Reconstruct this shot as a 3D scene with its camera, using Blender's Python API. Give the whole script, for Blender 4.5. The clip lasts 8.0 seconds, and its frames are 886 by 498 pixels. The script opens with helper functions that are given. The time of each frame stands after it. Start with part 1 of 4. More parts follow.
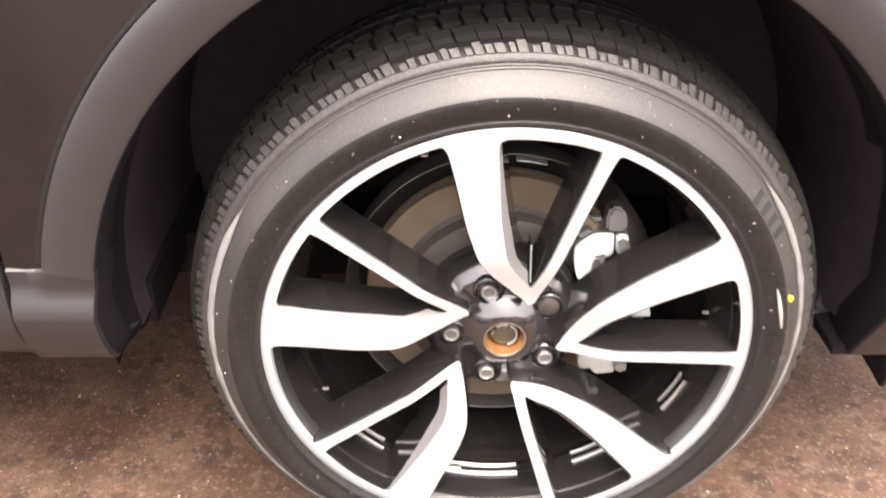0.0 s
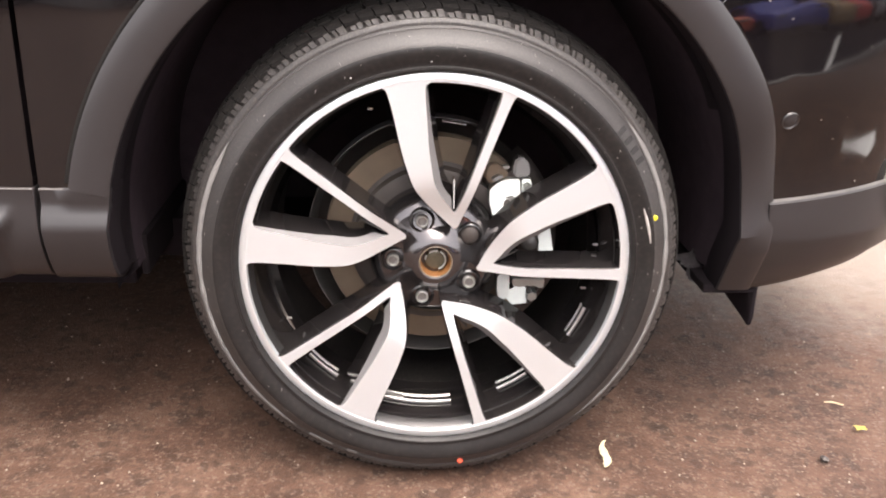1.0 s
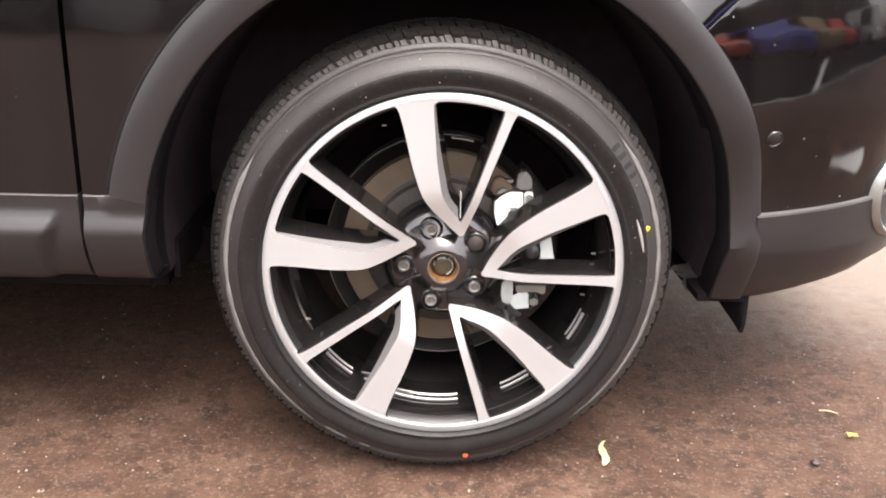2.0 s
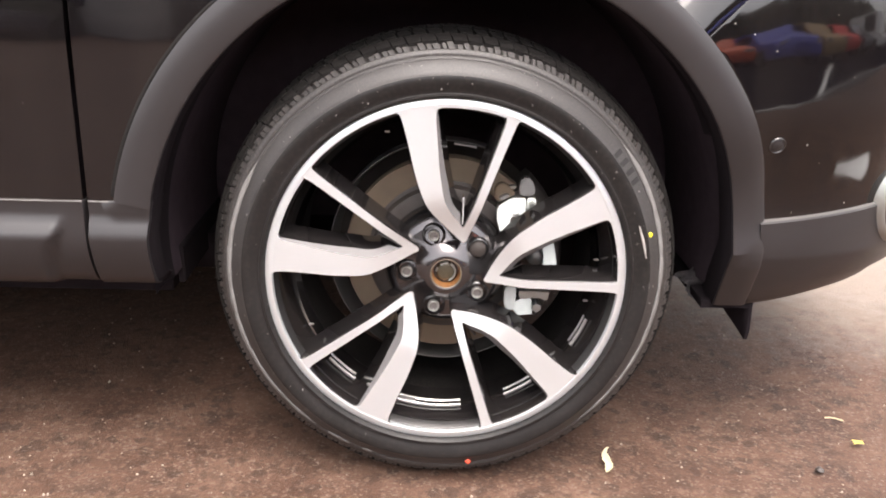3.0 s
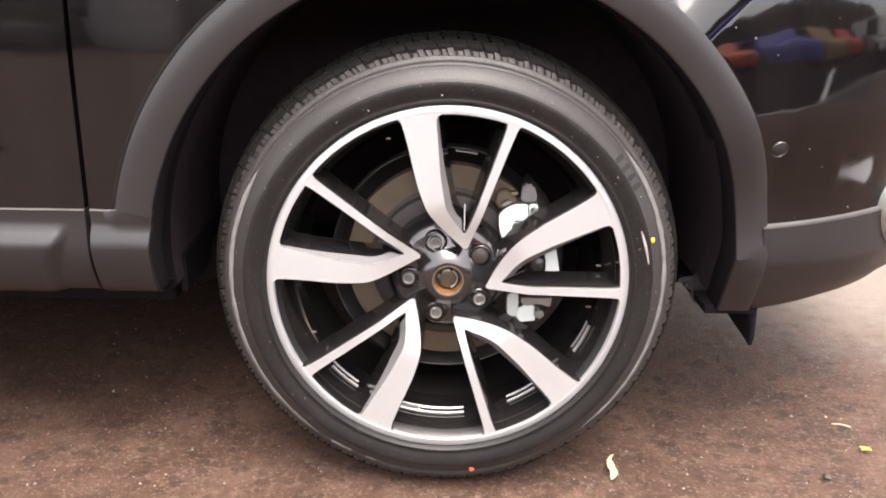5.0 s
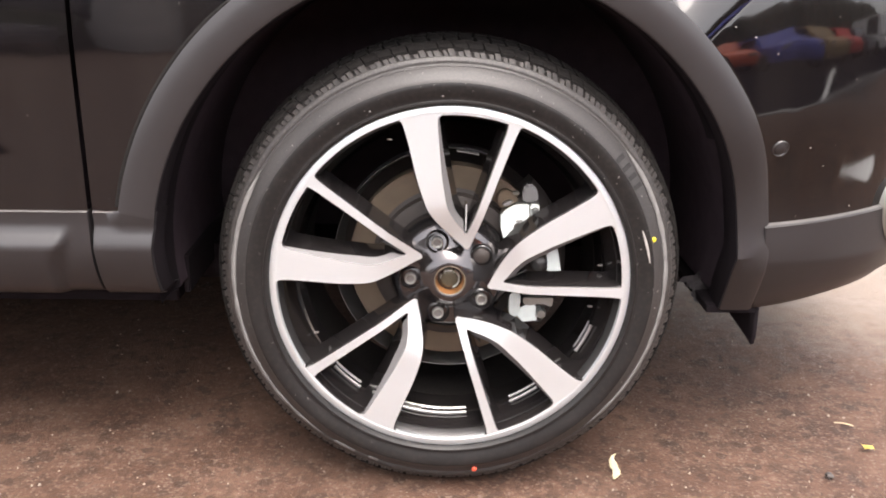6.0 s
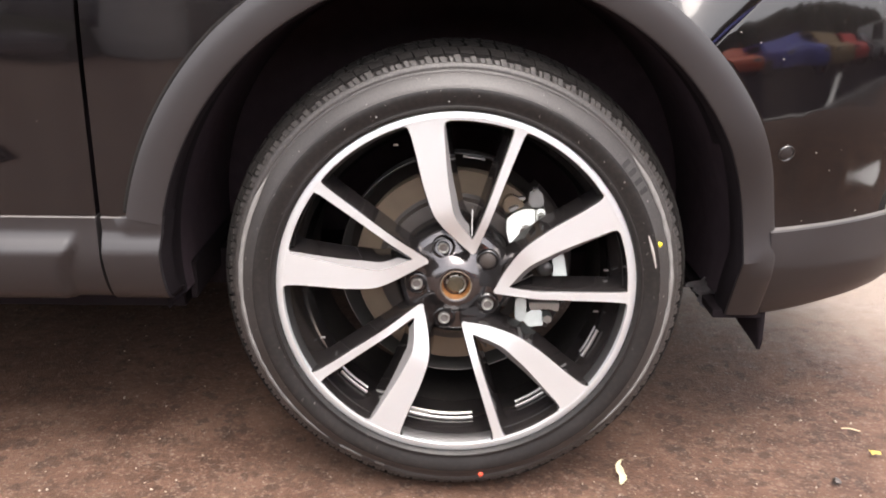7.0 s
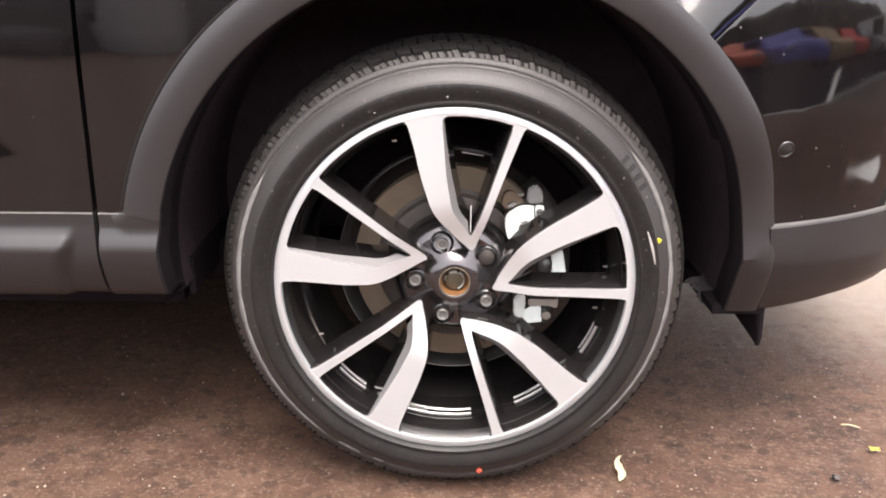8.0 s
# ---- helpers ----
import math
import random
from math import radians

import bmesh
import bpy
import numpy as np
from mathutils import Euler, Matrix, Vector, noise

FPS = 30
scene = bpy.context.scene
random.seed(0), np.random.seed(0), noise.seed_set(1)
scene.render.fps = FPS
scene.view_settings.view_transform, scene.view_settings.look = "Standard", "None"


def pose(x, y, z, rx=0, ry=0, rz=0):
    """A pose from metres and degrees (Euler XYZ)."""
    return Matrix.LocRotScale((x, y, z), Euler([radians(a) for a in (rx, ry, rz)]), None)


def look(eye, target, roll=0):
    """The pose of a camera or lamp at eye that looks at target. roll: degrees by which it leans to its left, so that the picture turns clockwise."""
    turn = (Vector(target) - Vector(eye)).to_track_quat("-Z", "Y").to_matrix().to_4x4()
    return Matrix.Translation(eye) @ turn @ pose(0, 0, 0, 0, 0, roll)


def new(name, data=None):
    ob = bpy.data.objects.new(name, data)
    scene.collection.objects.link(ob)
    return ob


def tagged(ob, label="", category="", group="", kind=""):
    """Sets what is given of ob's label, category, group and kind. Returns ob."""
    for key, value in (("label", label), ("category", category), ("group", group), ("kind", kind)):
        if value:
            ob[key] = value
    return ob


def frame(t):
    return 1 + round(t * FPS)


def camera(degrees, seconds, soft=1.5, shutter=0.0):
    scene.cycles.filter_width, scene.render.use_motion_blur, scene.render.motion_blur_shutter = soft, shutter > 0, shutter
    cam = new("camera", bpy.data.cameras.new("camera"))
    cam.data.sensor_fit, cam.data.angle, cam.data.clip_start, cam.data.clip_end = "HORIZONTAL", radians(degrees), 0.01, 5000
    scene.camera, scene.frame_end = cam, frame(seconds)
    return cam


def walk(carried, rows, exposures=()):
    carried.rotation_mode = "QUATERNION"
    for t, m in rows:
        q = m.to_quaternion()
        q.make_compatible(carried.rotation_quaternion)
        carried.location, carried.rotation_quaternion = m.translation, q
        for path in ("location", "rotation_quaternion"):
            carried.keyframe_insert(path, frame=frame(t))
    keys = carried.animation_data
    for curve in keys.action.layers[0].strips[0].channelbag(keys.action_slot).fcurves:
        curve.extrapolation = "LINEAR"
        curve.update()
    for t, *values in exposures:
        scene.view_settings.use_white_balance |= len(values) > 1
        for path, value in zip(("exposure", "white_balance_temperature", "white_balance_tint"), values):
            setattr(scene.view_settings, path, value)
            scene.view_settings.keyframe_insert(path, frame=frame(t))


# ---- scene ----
# World: x along the car to its nose, y into the car, z up; the wheel's outer face lies on y = 0, the road on z = 0.
cam = camera(53.1, 8.0, soft=1.9, shutter=0.3)
PATH = [  # seconds, eye x y z, yaw, pitch, roll
    (0.0, -0.0925, -0.7321, 0.9177, -1.82, -31.80, 1.39),
    (0.2, -0.1033, -0.8100, 0.9053, -2.50, -30.60, 1.51),
    (0.3, -0.1200, -0.8460, 0.8860, -3.20, -29.60, 2.20),
    (0.5, -0.1157, -0.9011, 0.8376, -4.45, -27.39, 3.85),
    (0.7, -0.1020, -0.9740, 0.7810, -4.85, -23.50, 3.55),
    (0.8, -0.0872, -1.0096, 0.7638, -4.64, -21.66, 2.96),
    (1.0, -0.0755, -1.0759, 0.7745, -4.41, -20.83, 1.90),
    (1.2, -0.0401, -1.1413, 0.7800, -2.58, -20.24, 1.36),
    (1.3, -0.0310, -1.1600, 0.7960, -2.10, -21.10, 1.25),
    (1.5, -0.0597, -1.1704, 0.8035, -3.67, -21.58, 2.03),
    (2.0, -0.0509, -1.1723, 0.7862, -2.37, -19.39, 1.84),
    (3.5, -0.0370, -1.1763, 0.7884, -1.52, -18.80, 1.65),
    (4.0, -0.0348, -1.1717, 0.7805, -1.41, -18.35, 1.45),
    (4.5, -0.0323, -1.1731, 0.7814, -1.22, -18.40, 1.34),
    (6.0, -0.0275, -1.1780, 0.7830, -0.81, -18.36, 0.87),
    (6.5, -0.0322, -1.1814, 0.7797, -0.76, -18.03, 0.76),
    (7.0, -0.0285, -1.1821, 0.7812, -0.43, -17.90, 0.70),
    (7.5, -0.0319, -1.1800, 0.7789, -0.57, -17.90, 0.72),
    (8.0, -0.0270, -1.1781, 0.7809, -0.46, -18.19, 0.70),
]


def eye_pose(x, y, z, yaw, pitch, roll):
    a, b = radians(yaw), radians(pitch)
    ahead = Vector((-math.sin(a) * math.cos(b), math.cos(a) * math.cos(b), math.sin(b)))
    return look((x, y, z), Vector((x, y, z)) + ahead, roll)


walk(cam, [(t, eye_pose(*row)) for t, *row in PATH],
     exposures=[(0.0, 2.93, 7100, 15), (0.5, 2.58, 7000, 15), (1.0, 2.3, 6900, 15), (1.5, 2.25, 6900, 14), (2.0, 2.22, 6850, 14), (3.5, 2.25, 6800, 14), (8.0, 2.22, 6750, 14)])

# ---- light: a bright overcast sky ----
world = bpy.data.worlds.new("overcast")
scene.world = world
world.use_nodes = True
wn, wl = world.node_tree.nodes, world.node_tree.links
sky = wn.new("ShaderNodeTexSky")
sky.sky_type, sky.sun_disc, sky.sun_elevation, sky.sun_rotation = "NISHITA", False, radians(66), radians(170)
sky.air_density, sky.dust_density = 1.0, 4.0
grey = wn.new("ShaderNodeHueSaturation")
grey.inputs["Saturation"].default_value = 0.25
wl.new(sky.outputs[0], grey.inputs["Color"])
wl.new(grey.outputs[0], wn["Background"].inputs["Color"])
wn["Background"].inputs["Strength"].default_value = 0.15
sun = new("sun", bpy.data.lights.new("sun", "SUN"))
sun.data.energy, sun.data.angle, sun.data.color = 0.70, radians(42), (1.0, 0.94, 0.88)
sun.matrix_world = look((0.35, -2.00, 4.57), (0, 0, 0))


# ---- materials ----
def material(name, color, rough=0.5, metal=0.0, coat=0.0, spec=0.5, vary=0.25, scale=40.0, fine=400.0, bump=0.1, dist=0.001,
             rough_vary=0.1, dust=0.0, dust_color=(0.30, 0.25, 0.21), specks=0.0, film=0.0, wave=0.0):
    """A surface with two scales of mottling, a fine relief, and dust in patches."""
    m = bpy.data.materials.new(name)
    m.use_nodes = True
    n, k = m.node_tree.nodes, m.node_tree.links
    b = n["Principled BSDF"]
    b.inputs["Metallic"].default_value, b.inputs["Coat Weight"].default_value = metal, coat
    b.inputs["Coat Roughness"].default_value, b.inputs["Specular IOR Level"].default_value = 0.04, spec
    co = n.new("ShaderNodeTexCoord")
    big, small = n.new("ShaderNodeTexNoise"), n.new("ShaderNodeTexNoise")
    big.inputs["Scale"].default_value, small.inputs["Scale"].default_value = scale, fine
    big.inputs["Detail"].default_value = 4.0
    for t in (big, small):
        k.new(co.outputs["Object"], t.inputs["Vector"])
    mix = n.new("ShaderNodeMix")
    mix.data_type = "RGBA"
    mix.inputs["A"].default_value = (*[c * (1 - vary) for c in color], 1)
    mix.inputs["B"].default_value = (*[min(1, c * (1 + vary)) for c in color], 1)
    k.new(big.outputs["Fac"], mix.inputs["Factor"])
    out = mix.outputs["Result"]
    if dust:
        ramp = n.new("ShaderNodeMapRange")
        ramp.inputs["From Min"].default_value, ramp.inputs["From Max"].default_value = 0.45, 0.75
        ramp.inputs["To Max"].default_value = dust
        k.new(small.outputs["Fac"], ramp.inputs["Value"])
        d = n.new("ShaderNodeMix")
        d.data_type = "RGBA"
        d.inputs["B"].default_value = (*dust_color, 1)
        k.new(ramp.outputs[0], d.inputs["Factor"])
        k.new(out, d.inputs["A"])
        out = d.outputs["Result"]
    if film:
        wide, stretch = n.new("ShaderNodeTexNoise"), n.new("ShaderNodeMapping")
        stretch.inputs["Scale"].default_value = (1.0, 1.0, 0.45)
        stretch.inputs["Rotation"].default_value = (0.0, 0.35, 0.0)
        wide.inputs["Scale"].default_value, wide.inputs["Detail"].default_value, wide.inputs["Distortion"].default_value = 7.0, 2.0, 1.2
        k.new(co.outputs["Object"], stretch.inputs["Vector"])
        k.new(stretch.outputs[0], wide.inputs["Vector"])
        spread = n.new("ShaderNodeMapRange")
        spread.inputs["From Min"].default_value, spread.inputs["From Max"].default_value, spread.inputs["To Max"].default_value = 0.42, 0.66, film
        k.new(wide.outputs["Fac"], spread.inputs["Value"])
        haze = n.new("ShaderNodeMix")
        haze.data_type = "RGBA"
        haze.inputs["B"].default_value = (*dust_color, 1)
        k.new(spread.outputs[0], haze.inputs["Factor"])
        k.new(out, haze.inputs["A"])
        out = haze.outputs["Result"]
    if specks:
        cell = n.new("ShaderNodeTexVoronoi")
        cell.inputs["Scale"].default_value = 55.0
        k.new(co.outputs["Object"], cell.inputs["Vector"])
        pick, near, both = n.new("ShaderNodeSeparateColor"), n.new("ShaderNodeMath"), n.new("ShaderNodeMath")
        k.new(cell.outputs["Color"], pick.inputs[0])
        size = n.new("ShaderNodeMath")
        size.operation, size.inputs[1].default_value = "MULTIPLY", 0.072
        k.new(pick.outputs[1], size.inputs[0])
        near.operation = "LESS_THAN"
        k.new(cell.outputs["Distance"], near.inputs[0])
        k.new(size.outputs[0], near.inputs[1])
        some = n.new("ShaderNodeMath")
        some.operation, some.inputs[1].default_value = "LESS_THAN", specks
        k.new(pick.outputs[0], some.inputs[0])
        both.operation = "MULTIPLY"
        k.new(near.outputs[0], both.inputs[0])
        k.new(some.outputs[0], both.inputs[1])
        sp = n.new("ShaderNodeMix")
        sp.data_type = "RGBA"
        sp.inputs["B"].default_value = (0.28, 0.26, 0.24, 1)
        k.new(both.outputs[0], sp.inputs["Factor"])
        k.new(out, sp.inputs["A"])
        out = sp.outputs["Result"]
    k.new(out, b.inputs["Base Color"])
    rr = n.new("ShaderNodeMapRange")
    rr.inputs["To Min"].default_value, rr.inputs["To Max"].default_value = max(0.02, rough - rough_vary), min(1, rough + rough_vary)
    k.new(big.outputs["Fac"], rr.inputs["Value"])
    k.new(rr.outputs[0], b.inputs["Roughness"])
    if wave:
        slow, bw = n.new("ShaderNodeTexNoise"), n.new("ShaderNodeBump")
        slow.inputs["Scale"].default_value, slow.inputs["Detail"].default_value = 7.0, 1.0
        bw.inputs["Strength"].default_value, bw.inputs["Distance"].default_value = 1.0, wave
        k.new(co.outputs["Object"], slow.inputs["Vector"])
        k.new(slow.outputs["Fac"], bw.inputs["Height"])
        for socket in ("Normal", "Coat Normal"):
            k.new(bw.outputs[0], b.inputs[socket])
    if bump:
        bp = n.new("ShaderNodeBump")
        bp.inputs["Strength"].default_value, bp.inputs["Distance"].default_value = bump, dist
        k.new(small.outputs["Fac"], bp.inputs["Height"])
        k.new(bp.outputs[0], b.inputs["Normal"])
    return m


PAINT = material("dark_metallic_paint", (0.0038, 0.0030, 0.0036), 0.07, 0.0, coat=0.35, vary=0.2, bump=0.0, rough_vary=0.03, dust=0.008, specks=0.8, film=0.012, wave=0.0022)
PLASTIC = material("grey_grained_plastic", (0.0235, 0.0213, 0.0222), 0.37, vary=0.14, scale=12, fine=1500, bump=0.15, dist=0.0004)
LINER = material("black_liner_felt", (0.0120, 0.0094, 0.0112), 0.9, spec=0.1, vary=0.3, fine=600, bump=0.4)
LEDGE = material("dusty_trim_edge", (0.085, 0.078, 0.075), 0.5, vary=0.35, scale=25, fine=700, bump=0.1)
# Paler copy of the liner felt: lifts the shade deep in the arch by colour.
LINER_LIFT = material("lifted_liner_felt", (0.040, 0.030, 0.036), 0.95, spec=0.1, vary=0.4, fine=300, bump=0.4)
RUBBER = material("tyre_rubber", (0.011, 0.010, 0.010), 0.46, spec=0.30, vary=0.35, scale=18, fine=160, bump=0.15, dist=0.0006, dust=0.03, specks=0.35)
SIDEWALL = material("dusty_sidewall_rubber", (0.0200, 0.0182, 0.0182), 0.52, spec=0.65, vary=0.6, scale=14, fine=600, bump=0.25, dist=0.0006, dust=0.10, specks=0.4)
TREAD = material("tread_rubber", (0.006, 0.0055, 0.0055), 0.8, spec=0.15, vary=0.3, scale=40, fine=500, bump=0.2, dist=0.0006, dust=0.06)
SHOULDER = material("dusty_shoulder_rubber", (0.0190, 0.0173, 0.0170), 0.50, spec=0.60, vary=0.7, scale=60, fine=420, bump=0.5, dist=0.0008, dust=0.15)
GLOSS = material("gloss_black_wheel_paint", (0.009, 0.008, 0.0085), 0.10, coat=0.6, vary=0.2, bump=0.0, rough_vary=0.03, dust=0.05)
SILVER = material("silver_inner_lip", (0.105, 0.102, 0.102), 0.34, 0.85, vary=0.12, bump=0.02)
DISC = material("brake_disc_steel", (0.215, 0.168, 0.122), 0.55, 0.5, vary=0.25, scale=30, fine=300, bump=0.1)
CAST = material("dark_cast_iron", (0.07, 0.06, 0.055), 0.6, 0.4, vary=0.4, fine=250, bump=0.4)
ZINC = material("zinc_plated_steel", (0.37, 0.385, 0.365), 0.38, 0.75, vary=0.30, fine=250, bump=0.25)
CHROME = material("chrome", (0.85, 0.85, 0.86), 0.08, 1.0, vary=0.03, bump=0.0, rough_vary=0.02)
COPPER = material("amber_cap_ring", (0.22, 0.10, 0.035), 0.38, 0.2, vary=0.5, scale=90, bump=0.02)
YELLOW = material("yellow_paint_dot", (0.75, 0.62, 0.02), 0.6, vary=0.1, bump=0.05)
RED = material("red_paint_dot", (0.75, 0.10, 0.05), 0.6, vary=0.1, bump=0.05)
STEEL = material("dull_steel", (0.50, 0.49, 0.48), 0.32, 0.8, vary=0.15, bump=0.05)
NUT_DULL = material("dull_grey_nut", (0.16, 0.155, 0.15), 0.45, 0.6, vary=0.2, bump=0.05)
GRAPHITE = material("graphite_hub_paint", (0.090, 0.084, 0.086), 0.16, 0.86, coat=0.5, vary=0.15, bump=0.0, rough_vary=0.05)
CREAM = material("cream_cap_lip", (0.12, 0.092, 0.066), 0.35, 0.0, vary=0.2, bump=0.0)
RIDGE_RUBBER = material("pale_ridge_rubber", (0.15, 0.145, 0.14), 0.7, vary=0.5, scale=60, fine=500, bump=0.3, dist=0.0006)
SPLASH = material("dried_splash", (0.20, 0.19, 0.18), 0.8, vary=0.3, bump=0.1)
CHALK = material("chalk_mark", (0.32, 0.30, 0.28), 0.8, vary=0.3, fine=900, bump=0.1)
LETTER = material("raised_rubber_letters", (0.012, 0.011, 0.011), 0.7, vary=0.2, bump=0.05)
LEAF = material("pale_dry_leaf", (0.80, 0.73, 0.50), 0.7, vary=0.25, scale=60, fine=300, bump=0.3)
STONE = material("small_grit", (0.27, 0.225, 0.18), 0.8, vary=0.7, scale=30, fine=300, bump=0.3)
SCRAP = material("yellow_leaf", (0.72, 0.58, 0.16), 0.7, vary=0.25, scale=80, bump=0.2)
SATIN = material("satin_chamfer_silver", (0.13, 0.125, 0.125), 0.65, 0.2, vary=0.12, bump=0.05)
FELT = material("grey_torn_felt", (0.10, 0.092, 0.095), 0.95, spec=0.1, vary=0.5, scale=90, fine=500, bump=0.8, dist=0.002)
EMBLEM = material("dark_olive_emblem", (0.085, 0.075, 0.052), 0.22, 0.5, coat=0.5, vary=0.5, scale=120, bump=0.0)
TWIG = material("dry_twig", (0.50, 0.40, 0.26), 0.8, vary=0.3, scale=80, bump=0.2)


def machined():
    """Lathe-cut aluminium: fine rings round the axle in its relief."""
    m = bpy.data.materials.new("machined_aluminium")
    m.use_nodes = True
    n, k = m.node_tree.nodes, m.node_tree.links
    b = n["Principled BSDF"]
    b.inputs["Base Color"].default_value = (0.745, 0.785, 0.805, 1)
    b.inputs["Metallic"].default_value, b.inputs["Roughness"].default_value = 0.76, 0.41
    co, sep = n.new("ShaderNodeTexCoord"), n.new("ShaderNodeSeparateXYZ")
    k.new(co.outputs["Object"], sep.inputs[0])
    flat = n.new("ShaderNodeCombineXYZ")
    k.new(sep.outputs["X"], flat.inputs["X"])
    k.new(sep.outputs["Z"], flat.inputs["Y"])
    ln = n.new("ShaderNodeVectorMath")
    ln.operation = "LENGTH"
    k.new(flat.outputs[0], ln.inputs[0])
    wave = n.new("ShaderNodeTexNoise")
    wave.noise_dimensions = "1D"
    wave.inputs["Scale"].default_value = 1400.0
    k.new(ln.outputs["Value"], wave.inputs["W"])
    bp = n.new("ShaderNodeBump")
    bp.inputs["Strength"].default_value, bp.inputs["Distance"].default_value = 0.25, 0.0004
    k.new(wave.outputs["Fac"], bp.inputs["Height"])
    k.new(bp.outputs[0], b.inputs["Normal"])
    no = n.new("ShaderNodeTexNoise")
    no.inputs["Scale"].default_value = 60.0
    k.new(co.outputs["Object"], no.inputs["Vector"])
    rr = n.new("ShaderNodeMapRange")
    rr.inputs["To Min"].default_value, rr.inputs["To Max"].default_value = 0.32, 0.46
    k.new(no.outputs["Fac"], rr.inputs["Value"])
    k.new(rr.outputs[0], b.inputs["Roughness"])
    return m


MACHINED = machined()


def asphalt():
    """Brown, gritty tarmac: soft stains, aggregate, pale grains, dark pits, and a painted pool of light."""
    m = bpy.data.materials.new("brown_tarmac")
    m.use_nodes = True
    n, k = m.node_tree.nodes, m.node_tree.links
    b = n["Principled BSDF"]
    co = n.new("ShaderNodeTexCoord")

    def tex(kind, scale, **kw):
        t = n.new(kind)
        t.inputs["Scale"].default_value = scale
        for a, v in kw.items():
            t.inputs[a].default_value = v
        k.new(co.outputs["Object"], t.inputs["Vector"])
        return t

    def blend(fac, a, bcol, lo, hi, top=1.0):
        r = n.new("ShaderNodeMapRange")
        r.inputs["From Min"].default_value, r.inputs["From Max"].default_value, r.inputs["To Max"].default_value = lo, hi, top
        k.new(fac, r.inputs["Value"])
        x = n.new("ShaderNodeMix")
        x.data_type = "RGBA"
        k.new(r.outputs[0], x.inputs["Factor"])
        if isinstance(a, tuple):
            x.inputs["A"].default_value = a
        else:
            k.new(a, x.inputs["A"])
        x.inputs["B"].default_value = bcol
        return x.outputs["Result"]

    stain, grain = tex("ShaderNodeTexNoise", 7.0, Detail=5.0), tex("ShaderNodeTexNoise", 130.0, Detail=6.0, Roughness=0.7)
    stones, chips = tex("ShaderNodeTexVoronoi", 260.0), tex("ShaderNodeTexVoronoi", 60.0)
    c = blend(stain.outputs["Fac"], (0.056, 0.028, 0.019, 1), (0.124, 0.073, 0.051, 1), 0.3, 0.7)
    patch = tex("ShaderNodeTexNoise", 22.0, Detail=5.0, Roughness=0.65)
    c = blend(patch.outputs["Fac"], c, (0.043, 0.026, 0.019, 1), 0.48, 0.66, 0.75)
    c = blend(grain.outputs["Fac"], c, (0.030, 0.020, 0.017, 1), 0.52, 0.75, 0.8)
    mottle = tex("ShaderNodeTexNoise", 55.0, Detail=4.0, Roughness=0.7)
    c = blend(mottle.outputs["Fac"], c, (0.200, 0.133, 0.098, 1), 0.54, 0.72, 0.55)
    sepd = n.new("ShaderNodeSeparateColor")
    k.new(chips.outputs["Color"], sepd.inputs[0])
    c = blend(sepd.outputs[1], c, (0.030, 0.019, 0.015, 1), 0.86, 0.95, 0.5)
    # stronger light ahead of the car, painted into the colour, with a ragged edge
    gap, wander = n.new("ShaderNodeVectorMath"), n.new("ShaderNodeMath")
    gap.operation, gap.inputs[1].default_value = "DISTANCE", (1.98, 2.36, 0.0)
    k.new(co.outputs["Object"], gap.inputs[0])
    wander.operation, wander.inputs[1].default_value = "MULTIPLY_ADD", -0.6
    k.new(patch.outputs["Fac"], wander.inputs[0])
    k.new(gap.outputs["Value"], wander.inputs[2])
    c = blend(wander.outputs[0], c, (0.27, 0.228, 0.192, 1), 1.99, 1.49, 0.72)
    sepc = n.new("ShaderNodeSeparateColor")
    k.new(stones.outputs["Color"], sepc.inputs[0])
    c = blend(sepc.outputs[0], c, (0.194, 0.151, 0.122, 1), 0.86, 0.97, 0.45)
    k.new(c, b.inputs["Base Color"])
    rr = n.new("ShaderNodeMapRange")
    rr.inputs["To Min"].default_value, rr.inputs["To Max"].default_value = 0.45, 0.9
    b.inputs["Specular IOR Level"].default_value = 0.22
    k.new(stain.outputs["Fac"], rr.inputs["Value"])
    k.new(rr.outputs[0], b.inputs["Roughness"])
    add = n.new("ShaderNodeMath")
    add.operation = "ADD"
    k.new(grain.outputs["Fac"], add.inputs[0])
    k.new(stones.outputs["Distance"], add.inputs[1])
    bp = n.new("ShaderNodeBump")
    bp.inputs["Strength"].default_value, bp.inputs["Distance"].default_value = 0.45, 0.0025
    k.new(add.outputs[0], bp.inputs["Height"])
    k.new(bp.outputs[0], b.inputs["Normal"])
    return m


TARMAC = asphalt()


# ---- mesh helpers ----
def part(name, bm, mat, parent=None, label=""):
    """One mesh object under a thing or a part; mat is one material or several."""
    me = bpy.data.meshes.new(name)
    bmesh.ops.recalc_face_normals(bm, faces=bm.faces)
    bm.to_mesh(me)
    bm.free()
    for m in (mat if isinstance(mat, (list, tuple)) else [mat]):
        me.materials.append(m)
    ob = new(name, me)
    if parent is not None:
        ob.parent = parent
    return tagged(ob, label)


def smooth(ob, degrees=35):
    ob.data.set_sharp_from_angle(angle=radians(degrees))
    return ob


